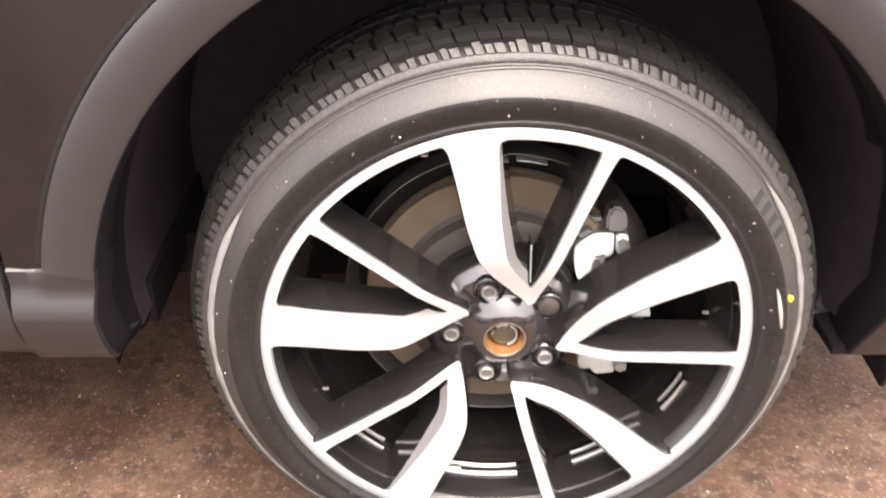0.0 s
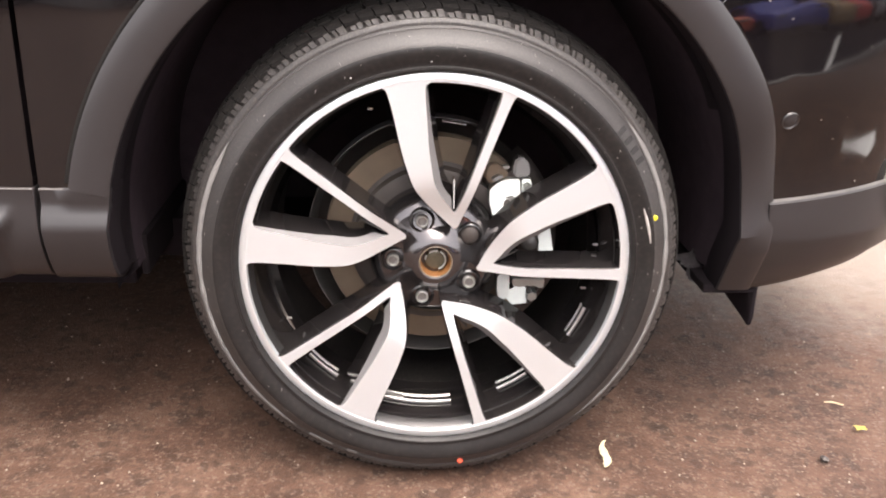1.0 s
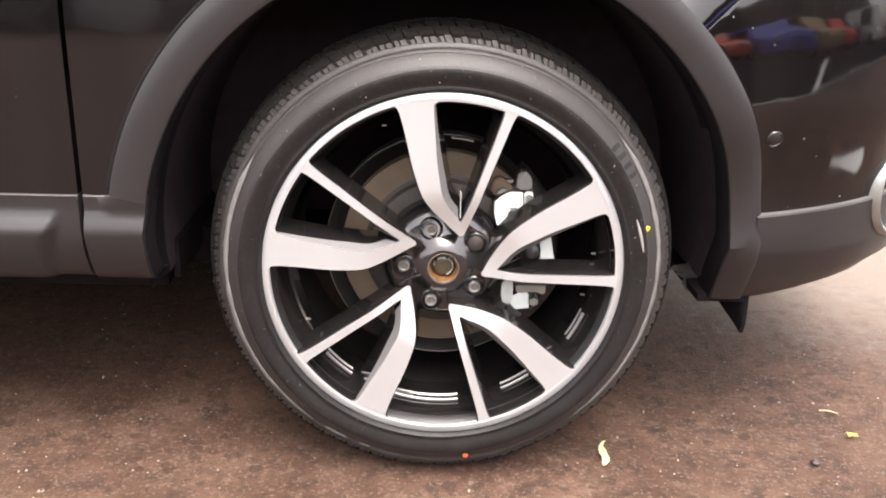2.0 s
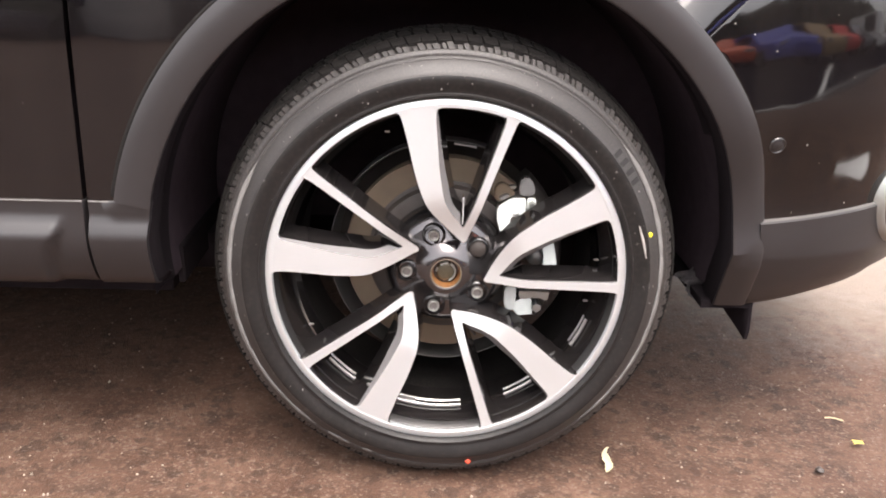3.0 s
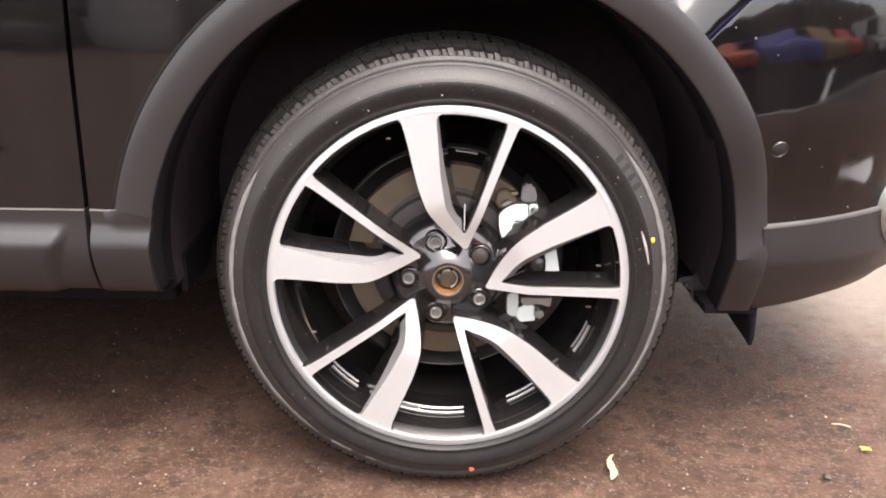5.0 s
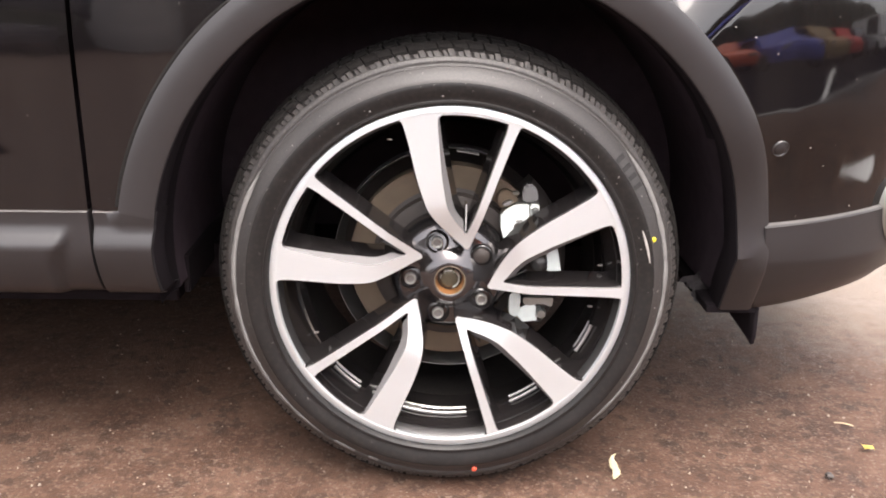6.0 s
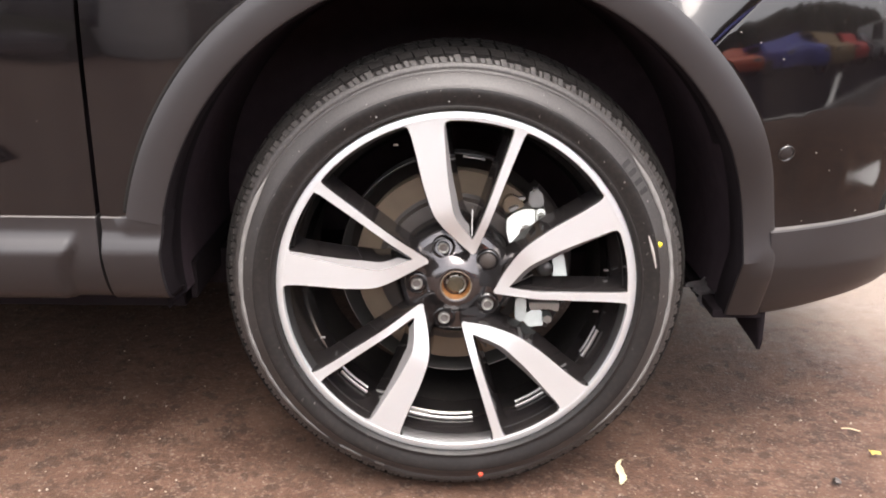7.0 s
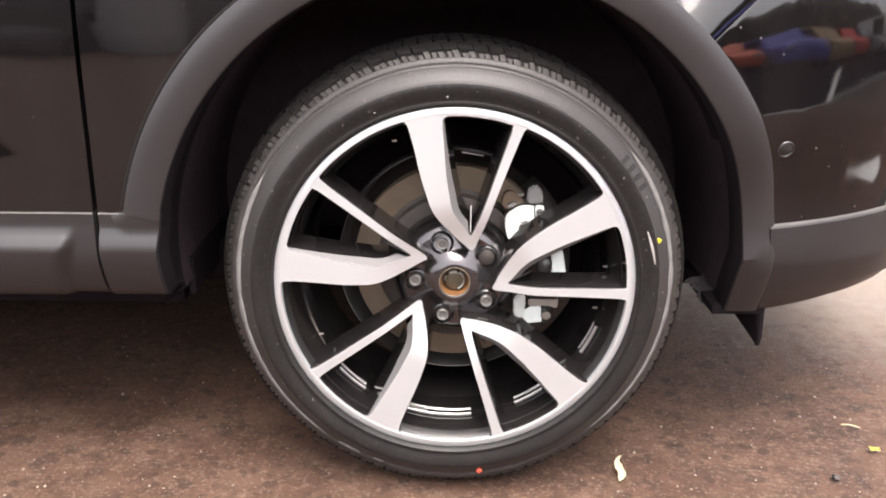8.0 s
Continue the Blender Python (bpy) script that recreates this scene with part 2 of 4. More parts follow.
def sheet(rows, closed_u=False, closed_v=False, flat=False, bm=None, index=0):
    """A grid of quads through rows of points."""
    bm = bm or bmesh.new()
    vs = [[bm.verts.new(p) for p in r] for r in rows]
    nu, nv = len(vs), len(vs[0])
    for i in range(nu if closed_u else nu - 1):
        for j in range(nv if closed_v else nv - 1):
            a, b, c, d = vs[i][j], vs[(i + 1) % nu][j], vs[(i + 1) % nu][(j + 1) % nv], vs[i][(j + 1) % nv]
            f = bm.faces.new((a, b, c, d))
            f.smooth, f.material_index = not flat, index
    return bm


def lathe(profile, segs=128, a0=0.0, a1=360.0, cx=0.0, cz=0.0, closed=False, bm=None, index=0):
    """Turns (radius, y) pairs round the axle."""
    full = abs(a1 - a0 - 360) < 1e-6
    n = segs if full else segs + 1
    rows = []
    for i in range(n):
        a = radians(a0 + (a1 - a0) * i / segs)
        rows.append([(cx + r * math.cos(a), y, cz + r * math.sin(a)) for r, y in profile])
    return sheet(rows, closed_u=full, closed_v=closed, bm=bm, index=index)


def solid(points, axis, depth, bevel=0.0, bm=None, index=0):
    """A prism: a polygon of 3D points pushed along axis by depth, its edges bevelled."""
    own = bmesh.new()
    ax = Vector(axis) * depth
    lo = [own.verts.new(p) for p in points]
    hi = [own.verts.new(Vector(p) + ax) for p in points]
    own.faces.new(lo)
    own.faces.new(hi[::-1])
    for i in range(len(lo)):
        own.faces.new((lo[i], hi[i], hi[(i + 1) % len(lo)], lo[(i + 1) % len(lo)]))
    if bevel:
        bmesh.ops.bevel(own, geom=own.edges[:], offset=bevel, segments=2, affect="EDGES", clamp_overlap=True)
    if bm is None:
        return own
    me = bpy.data.meshes.new("tmp")
    own.to_mesh(me)
    own.free()
    bm.from_mesh(me)
    bpy.data.meshes.remove(me)
    return bm


def box(x0, x1, y0, y1, z0, z1, bevel=0.002, bm=None):
    return solid([(x0, y0, z0), (x1, y0, z0), (x1, y0, z1), (x0, y0, z1)], (0, 1, 0), y1 - y0, bevel, bm)


def spline(points, n):
    """n points evenly along a Catmull-Rom curve through the given ones."""
    P = [Vector(p) for p in points]
    P = [P[0] * 2 - P[1]] + P + [P[-1] * 2 - P[-2]]
    out = []
    for i in range(1, len(P) - 2):
        for s in range(16):
            t = s / 16
            a, b, c, d = P[i - 1], P[i], P[i + 1], P[i + 2]
            out.append(0.5 * (2 * b + (c - a) * t + (2 * a - 5 * b + 4 * c - d) * t * t + (3 * b - a - 3 * c + d) * t ** 3))
    out.append(P[-2])
    acc = [0.0]
    for p, q in zip(out, out[1:]):
        acc.append(acc[-1] + (q - p).length)
    res, j = [], 0
    for i in range(n):
        s = acc[-1] * i / (n - 1)
        while j < len(out) - 2 and acc[j + 1] < s:
            j += 1
        w = (s - acc[j]) / max(1e-9, acc[j + 1] - acc[j])
        res.append(out[j].lerp(out[j + 1], min(1, max(0, w))))
    return res


def ease(a, b, x):
    t = min(1, max(0, (x - a) / (b - a)))
    return t * t * (3 - 2 * t)


# ---- ground ----
def build_ground():
    lines = sorted({round(s * v, 3) for v in (0, 0.15, 0.3, 0.45, 0.6, 0.75, 0.9, 1.2, 1.6, 2.2, 3, 5, 9, 18, 40, 90, 220) for s in (-1, 1)})
    rows = [[(x, y + 0.2, 0.004 * noise.noise((x * 2.2, y * 2.2, 0.4)) - 0.002 if max(abs(x), abs(y)) < 2 and math.hypot(x, y) > 0.25 else -0.002)
             for y in lines] for x in lines]
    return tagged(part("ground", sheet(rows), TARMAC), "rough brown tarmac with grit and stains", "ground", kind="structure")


build_ground()

# ---- the car ----
HUB = 0.3365
ARCH = (0.0, 0.36)     # centre of the wheel arch
R_OUT, R_IN = 0.462, 0.412
car = tagged(new("car"), "dark metallic sports utility car with grey plastic arch trim", "car")


def lean(x):
    """How strongly the flank turns in above the arch."""
    return 0.40 + 0.85 * math.exp(-((x - 0.30) / 0.13) ** 2)


def tumble(x, z):
    return lean(x) * 1.15 * max(0.0, z - 0.64) ** 2.0


def skin(x, z):
    """How far in the car's flank lies at x, z."""
    low = ease(0.60, 0.43, z)
    y = -0.013
    if x > 0:
        y += min(x, 0.45) ** 2 / 0.2025 * (0.010 + 0.040 * low)
    if x > 0.35:
        s = min(1.0, (x - 0.35) / 0.58) ** 1.3
        y += 0.92 * (1 - math.cos(math.asin(s)) ** (2 / 2.6))
    y += tumble(x, z)
    flare = ease(0.12, 0.26, x) * ease(0.345, 0.29, x) * ease(0.60, 0.68, z)
    if flare:
        y += 0.031 * flare * (1 - math.exp(-max(0.0, math.hypot(x, z - 0.36) - 0.462) / 0.032))
    return y


def build_fender():
    rows = []
    x_gap, n = -0.4885, 60
    for i in range(n + 1):
        a = radians(169.8 - (169.8 - 44.3) * i / n)
        c, s = math.cos(a), math.sin(a)
        reach = 9.0
        if c < -1e-6:
            reach = min(reach, (x_gap - ARCH[0]) / c)
        if s > 1e-6:
            reach = min(reach, (1.0 - ARCH[1]) / s)
        row = []
        for j in range(13):
            r = R_OUT - 0.012 + (reach - R_OUT + 0.012) * j / 12
            x, z = ARCH[0] + r * c, ARCH[1] + r * s
            row.append((x, skin(x, z), z))
        # the edge at the door turns in
        x, y, z = row[-1]
        if z < 0.99:
            row.append((x + 0.001, y + 0.004, z))
            row.append((x + 0.002, y + 0.03, z))
        else:
            row.append((x, y + 0.012, z + 0.006))
            row.append((x, y + 0.05, z + 0.012))
        rows.append(row)
    a, d = rows[-1], Vector((0.7, 0, -0.7))
    for k, e in ((0.0014, 0.0006), (0.0028, 0.0026), (0.0034, 0.018)):
        rows.append([Vector(q) + d * k + Vector((0, e, 0)) for q in a])
    return smooth(part("front_fender", sheet(rows), PAINT, car, "glossy dark painted fender"))


def build_door():
    rows = []
    for i in range(25):
        x = -1.55 + (1.055) * i / 24
        row = [(x, skin(x, 0.44) + 0.03, 0.446)]
        for j in range(15):
            z = 0.4465 + 0.55 * j / 14
            row.append((x, skin(x, z) + 0.0095 * math.exp(-((z - 0.565) / 0.032) ** 2) * ease(-0.52, -0.64, x), z))
        rows.append(row)
    last = [Vector(p) + Vector((-0.0005, 0.004, 0)) for p in rows[-1]], [Vector(p) + Vector((-0.001, 0.03, 0)) for p in rows[-1]]
    rows += list(last)
    smooth(part("front_door", sheet(rows), PAINT, car, "glossy dark painted door with a few dust specks"), 25)


SILL = [(0.4460, 0.002), (0.4456, -0.0122), (0.4436, -0.0148), (0.428, -0.0125), (0.421, -0.0135), (0.412, -0.019), (0.402, -0.027), (0.396, -0.0295), (0.390, -0.0290),
        (0.372, -0.0240), (0.352, -0.0165), (0.334, -0.0070), (0.322, 0.002), (0.316, 0.011), (0.312, 0.024), (0.310, 0.08)]


def build_sills():
    # under the door: the swage ends in a slanted step short of the joint
    rows = []
    for i in range(101):
        x = -1.55 + 1.0535 * (1 - (1 - i / 100) ** 1.6)
        row = []
        for z, y in SILL:
            end = -0.532 + 0.55 * (max(z, 0.365) - 0.40)
            k = ease(end + 0.006, end - 0.006, x)
            plain = y + 0.0135 if z < 0.39 else -0.0125
            row.append((x, plain + (y - plain) * k if z < 0.4215 else y, z))
        rows.append(row)
    rows.append([(x + 0.0008, y + 0.002, z) for x, y, z in rows[-1]])
    rows.append([(x + 0.0004, y + 0.03, z) for x, y, z in rows[-1]])
    bm = sheet(rows)
    for k, f in enumerate(bm.faces):
        f.material_index = 1 if k % (len(SILL) - 1) == 1 else 0
    smooth(part("door_sill_trim", bm, [PLASTIC, LEDGE], car, "grey grained plastic sill trim"), 60)
    # behind the wheel: runs into the arch band, its front edge along the arch
    rows = []
    for i in range(13):
        row = []
        for z, y in SILL:
            front = -math.sqrt(R_IN ** 2 - max(0.0, z - 0.36) ** 2)
            x = -0.4885 + (front + 0.4885) * i / 12
            join = ease(-0.464, -0.452, x)
            if z > 0.425:
                y = y + (-0.0165 - y) * join
            elif z < 0.41:
                y += 0.005
            row.append((x, y, z))
        rows.append(row)
    tail = [[(x + 0.0015, y + 0.006, z) for x, y, z in rows[-1]], [(x + 0.003, y + 0.05, z) for x, y, z in rows[-1]]]
    head = [[(x + 0.003, y + 0.04, z) for x, y, z in rows[0]]]
    bm = sheet(head + rows + tail)
    for k, f in enumerate(bm.faces):
        f.material_index = 1 if k // (len(SILL) - 1) >= 14 else 2 if k % (len(SILL) - 1) == 1 and k // (len(SILL) - 1) < 5 else 0
    smooth(part("fender_sill_trim", bm, [PLASTIC, LINER, LEDGE], car, "grey grained plastic trim behind the wheel"), 60)


def build_arch_trim():
    """The plastic band round the wheel arch, down to the bumper's lower edge."""
    stations = []
    for i in range(73):
        a = radians(169.5 - (169.5 - 2.0) * i / 72)
        stations.append((ARCH[0], ARCH[1], math.cos(a), math.sin(a)))
    rows = []
    prof = [(R_OUT, 0.008), (R_OUT, -0.001), (R_OUT - 0.004, -0.004), (R_OUT - 0.020, -0.005), (R_IN + 0.005, -0.005), (R_IN + 0.001, -0.003), (R_IN, 0.001), (R_IN - 0.002, 0.03), (R_IN + 0.004, 0.07)]
    for cx, cz, c, s in stations:
        row = []
        for r, d in prof:
            x, z = cx + r * c, cz + r * s
            row.append((x, skin(min(x, 0.45), z) - tumble(min(x, 0.45), z) + d - 0.007 * ease(0.412, 0.368, z) * ease(0.30, 0.36, x), z))
        rows.append(row)
    for i in range(1, 9):
        z = 0.36 - 0.0880 * i / 8
        row = []
        for r, d in prof:
            x = r + 0.003 * i / 8
            row.append((x, skin(0.45, z) + d - 0.007 + 0.58 * max(0.0, 0.360 - z), z))
        rows.append(row)
    rows.append([(x, y + 0.03, z - 0.002) for x, y, z in rows[-1]])
    rows.insert(0, [(x, y + 0.012, z - 0.0005) for x, y, z in rows[0]])
    bm = sheet(rows)
    for k, f in enumerate(bm.faces):
        f.material_index = 1 if k % 8 >= 6 else 0
    # a black strip stands in for the shade in the gap beside the trim
    rows = []
    for i in range(41):
        a = radians(168.6 - (168.6 - 116.0) * i / 40)
        w = 0.0048 * ease(41, 26, i)
        rows.append([(r * math.cos(a), skin(r * math.cos(a), ARCH[1] + r * math.sin(a)) + d, ARCH[1] + r * math.sin(a))
                     for r, d in ((R_OUT - 0.001, 0.004), (R_OUT - 0.001, -0.0012), (R_OUT + w, -0.0010), (R_OUT + w + 0.0003, 0.004))])
    part("arch_gap_shade", sheet(rows), TREAD, car, "thin black strip for the shaded gap along the arch trim")
    return smooth(part("wheel_arch_trim", bm, [PLASTIC, LINER], car, "matt grey plastic wheel arch trim"))


def bumper_edge(z):
    """Where the bumper's rear edge lies at height z: along the arch, then along the seam to the headlamp."""
    arch = math.sqrt(max(0.0, R_OUT ** 2 - (z - 0.36) ** 2)) - 0.006
    return max(arch, 0.334 + (z - 0.69) * 1.0)


def nose_row(z, x0, n):
    """Points along the nose at height z from x0 round to the middle of the front."""
    pts = []
    p0 = math.asin(((x0 - 0.35) / 0.58) ** 1.3) if x0 > 0.35 else (x0 - 0.35) * 2.5
    for i in range(n):
        t = p0 + (math.pi / 2 - p0) * (i / (n - 1)) ** 1.5
        if t <= 0:
            x = 0.35 + t / 2.5
            pts.append((x, skin(x, z)))
            continue
        x = 0.35 + 0.58 * math.sin(t) ** (1 / 1.3)
        y = 0.92 * (1 - math.cos(t) ** (2 / 2.6))
        near = min(x, 0.45)
        pts.append((x, y + skin(near, z) - 0.92 * (1 - math.cos(math.asin(max(0.0, (near - 0.35) / 0.58) ** 1.3)) ** (2 / 2.6))))
    return [(x, y, z) for x, y in pts]


def top_row(z):
    """The nose at height z, drawn in towards the bonnet."""
    k = ease(0.78, 1.0, z)
    return [(x - 0.10 * k * max(0.0, (x - 0.35) / 0.58) ** 2, y + 0.03 * k, z) for x, y, _ in nose_row(z, bumper_edge(z) + 0.0060, 60)]


def build_bumper():
    zs = [0.424 + 0.576 * i / 220 for i in range(221)]
    rows = []
    for z in zs:
        row = top_row(z)
        x, y, _ = row[0]
        rows.append([(x - 0.0034, y + 0.018, z), (x - 0.0029, y + 0.0028, z), (x - 0.0015, y + 0.0006, z)] + row + [(a, 1.79 - b, c) for a, b, c in row[-2::-1]])
    smooth(part("front_bumper", sheet(rows), PAINT, car, "glossy dark painted front bumper"), 50)
    # lower trim: a ledge, a face, and an edge that rises towards the nose
    top = nose_row(0.424, 0.451, 50)
    rows = []
    for i, (x, y, z) in enumerate(top):
        dx = max(0.0, min(x, 0.78) - 0.455)
        zt = 0.4195 + 0.075 * dx
        zb = 0.2715 + 0.10 * dx + 1.6 * max(0.0, dx - 0.22) ** 2
        row = []
        for z, d in ((zt + 0.003, 0.0), (zt, -0.0045), (zt - 0.002, -0.0080), (0.395, -0.0074), (0.367, -0.0055), (0.362, -0.0040), (0.356, -0.0015), (0.320, 0.0180), (zb + 0.006, 0.042), (zb, 0.049), (zb - 0.006, 0.076)):
            row.append((x + 0.017 * (zt - z) / (zt - zb) * ease(0.60, 0.45, x), y + d, z))
        rows.append(row)
    rows.insert(0, [(a - 0.002, b + 0.05, c) for a, b, c in rows[0]])
    rows += [[(a, 1.79 - b, c) for a, b, c in r] for r in rows[-2::-1]]
    bm = sheet(rows)
    for k, f in enumerate(bm.faces):
        f.material_index = 1 if k % 10 == 0 else 0
    smooth(part("bumper_lower_trim", bm, [PLASTIC, LEDGE], car, "grey grained plastic lower bumper trim"))


def build_closing():
    """Bonnet, underbody, far flank and cabin floor: plain shapes that close the car."""
    edge = [(x, skin(x, 1.0) + 0.05, 1.012) for x in [-0.49 + 1.12 * k / 16 for k in range(17)]] + [(x, y, z + 0.004) for x, y, z in top_row(1.0)[8:]]
    rows = []
    for x, y, z in edge:
        rows.append([(x, y + (1.79 - 2 * y) * k / 16, z + 0.06 * math.sin(math.pi * k / 16) * ease(0.86, 0.5, x)) for k in range(17)])
    smooth(part("bonnet", sheet(rows), PAINT, car), 60)
    part("underbody", box(-1.55, 0.62, 0.30, 1.45, 0.235, 0.30), LINER, car)
    part("undertray", box(0.44, 0.70, 0.26, 1.52, 0.285, 0.305, 0.004), LINER, car)
    # hidden box added to cut the sky light under the sill
    part("underbody_light_block", box(-1.55, -0.43, 0.15, 0.32, 0.250, 0.315), LINER, car)
    part("far_flank", box(-1.55, 0.62, 1.74, 1.80, 0.26, 0.995, 0.02), PAINT, car)
    part("rear_body", box(-3.45, -1.55, 0.02, 1.77, 0.28, 1.0, 0.06), PAINT, car)
    side = [(-0.42, 0.985), (-1.18, 1.52), (-1.45, 1.58), (-2.9, 1.56), (-3.35, 1.02), (-3.35, 0.985)]
    part("cabin", solid([(x, 0.18, z) for x, z in side], (0, 1, 0), 1.43, 0.05), PAINT, car)
    for wx, wy in ((-2.66, -0.01), (-2.66, 1.60), (0.0, 1.60)):
        bm = lathe([(0.0, 0.03), (0.24, 0.01), (0.26, 0.0), (0.32, 0.01), (0.336, 0.03), (0.336, 0.2), (0.0, 0.2)], 48)
        bmesh.ops.translate(bm, vec=(wx, wy, 0.336), verts=bm.verts)
        part("rear_wheel" if wx else "far_wheel", bm, TREAD, car)


def build_liner():
    prof = [(R_IN + 0.012, 0.028), (R_IN + 0.014, 0.06), (R_IN + 0.004, 0.10), (R_IN + 0.004, 0.42)]
    bm = lathe(prof, 64, -10, 189, 0.0, 0.36)
    for v in bm.verts:
        if v.co.x > 0:
            v.co.y += (skin(min(v.co.x, 0.45), min(v.co.z, 0.66)) + 0.013 + 0.022 * ease(0.345, 0.286, v.co.z)) * ease(0.30, 0.12, v.co.y)
    back = [bm.verts.new((0.0 + (R_IN + 0.02) * math.cos(radians(a)), 0.42, 0.36 + (R_IN + 0.02) * math.sin(radians(a)))) for a in range(-14, 195, 8)]
    bm.faces.new(back)
    # the deep part takes the paler copy, against its heavy shade
    for f in bm.faces:
        f.material_index = 1 if f.calc_center_median().y > 0.1 else 0
    part("wheel_arch_liner", bm, [LINER, LINER_LIFT], car, "black wheel arch liner")
    # the liner's torn lower edge ahead of the wheel
    edge = spline([(0.380, 0.16, 0.298), (0.398, 0.16, 0.282), (0.410, 0.155, 0.264), (0.428, 0.15, 0.250)], 37)
    rows = []
    for i, p in enumerate(edge):
        w = 0.009 + 0.005 * noise.noise((i * 0.31, 0.3, 0.0)) + 0.004 * noise.noise((i * 1.1, 1.3, 0.0))
        w *= min(1.0, (37 - i) / 8)
        rows.append([p + Vector((d * w + (0.016 if d > 0 else 0.0), 0.012 * d + 0.003 * noise.noise((i * 0.5, d, 2.0)), 0.4 * d * w)) for d in (-1, -0.6, -0.2, 0.2, 0.6, 1)])
    bm = sheet(rows)
    bmesh.ops.solidify(bm, geom=bm.faces[:], thickness=0.003)
    part("liner_floor", box(0.400, 0.480, 0.092, 0.40, 0.262, 0.275, 0.001), LINER, car)
    part("liner_skirt", box(-0.418, -0.408, 0.14, 0.42, 0.268, 0.33, 0.002), LINER, car)
    part("liner_hem", bm, FELT, car, "torn grey felt edge of the liner")
    pts = [(0.474, 0.088, 0.31), (0.478, 0.094, 0.222), (0.478, 0.100, 0.205), (0.474, 0.116, 0.214), (0.455, 0.20, 0.245), (0.43, 0.40, 0.265), (0.43, 0.40, 0.34), (0.46, 0.1, 0.34)]
    part("air_deflector", solid(pts, (1, 0, 0), 0.006, 0.001), LINER, car, "black rubber air deflector ahead of the wheel")


build_fender(); build_door(); build_sills(); build_arch_trim(); build_bumper(); build_closing(); build_liner()


def build_fog_lamp():
    m = pose(0.702, 0.138, 0.440, 0, 0, 36)
    def put(name, prof, mat, parent, label="", squash=1.12):
        bm = lathe(prof, 40)
        bmesh.ops.transform(bm, matrix=m @ Matrix.Diagonal((1, 1, squash, 1)), verts=bm.verts)
        return smooth(part(name, bm, mat, parent, label), 50)
    lamp = put("fog_lamp", [(0.0, 0.012), (0.030, 0.010), (0.050, 0.002), (0.056, -0.006), (0.060, 0.02)], GLOSS, car, "round fog lamp with a chrome surround")
    put("chrome_surround", [(0.055, 0.0), (0.057, -0.010), (0.062, -0.013), (0.067, -0.009), (0.069, 0.012)], ZINC, lamp, "bright satin chrome ring")
    put("lens", [(0.0, -0.004), (0.018, -0.003), (0.026, 0.004), (0.028, 0.012)], CHROME, lamp, "clear bulging lens")


build_fog_lamp()


def build_sensor():
    x, z = 0.449, 0.538
    y = skin(x, z)
    e = 0.004
    out = Vector(((skin(x + e, z) - skin(x - e, z)) / (2 * e), -1.0, (skin(x, z + e) - skin(x, z - e)) / (2 * e))).normalized()
    m = Matrix.Translation(Vector((x, y, z)) + out * 0.0006) @ Vector((0, -1, 0)).rotation_difference(out).to_matrix().to_4x4()
    bm = lathe([(0.0, -0.0012), (0.0085, -0.0012), (0.0098, 0.0), (0.0100, 0.004)], 32)
    bmesh.ops.transform(bm, matrix=m, verts=bm.verts)
    s = part("parking_sensor", bm, PLASTIC, car, "round dark parking sensor")
    bm = lathe([(0.0101, 0.004), (0.0104, -0.0015), (0.0115, -0.0015), (0.0121, 0.003)], 32)
    bmesh.ops.transform(bm, matrix=m, verts=bm.verts)
    part("sensor_ring", bm, SILVER, s, "thin grey ring")


build_sensor()


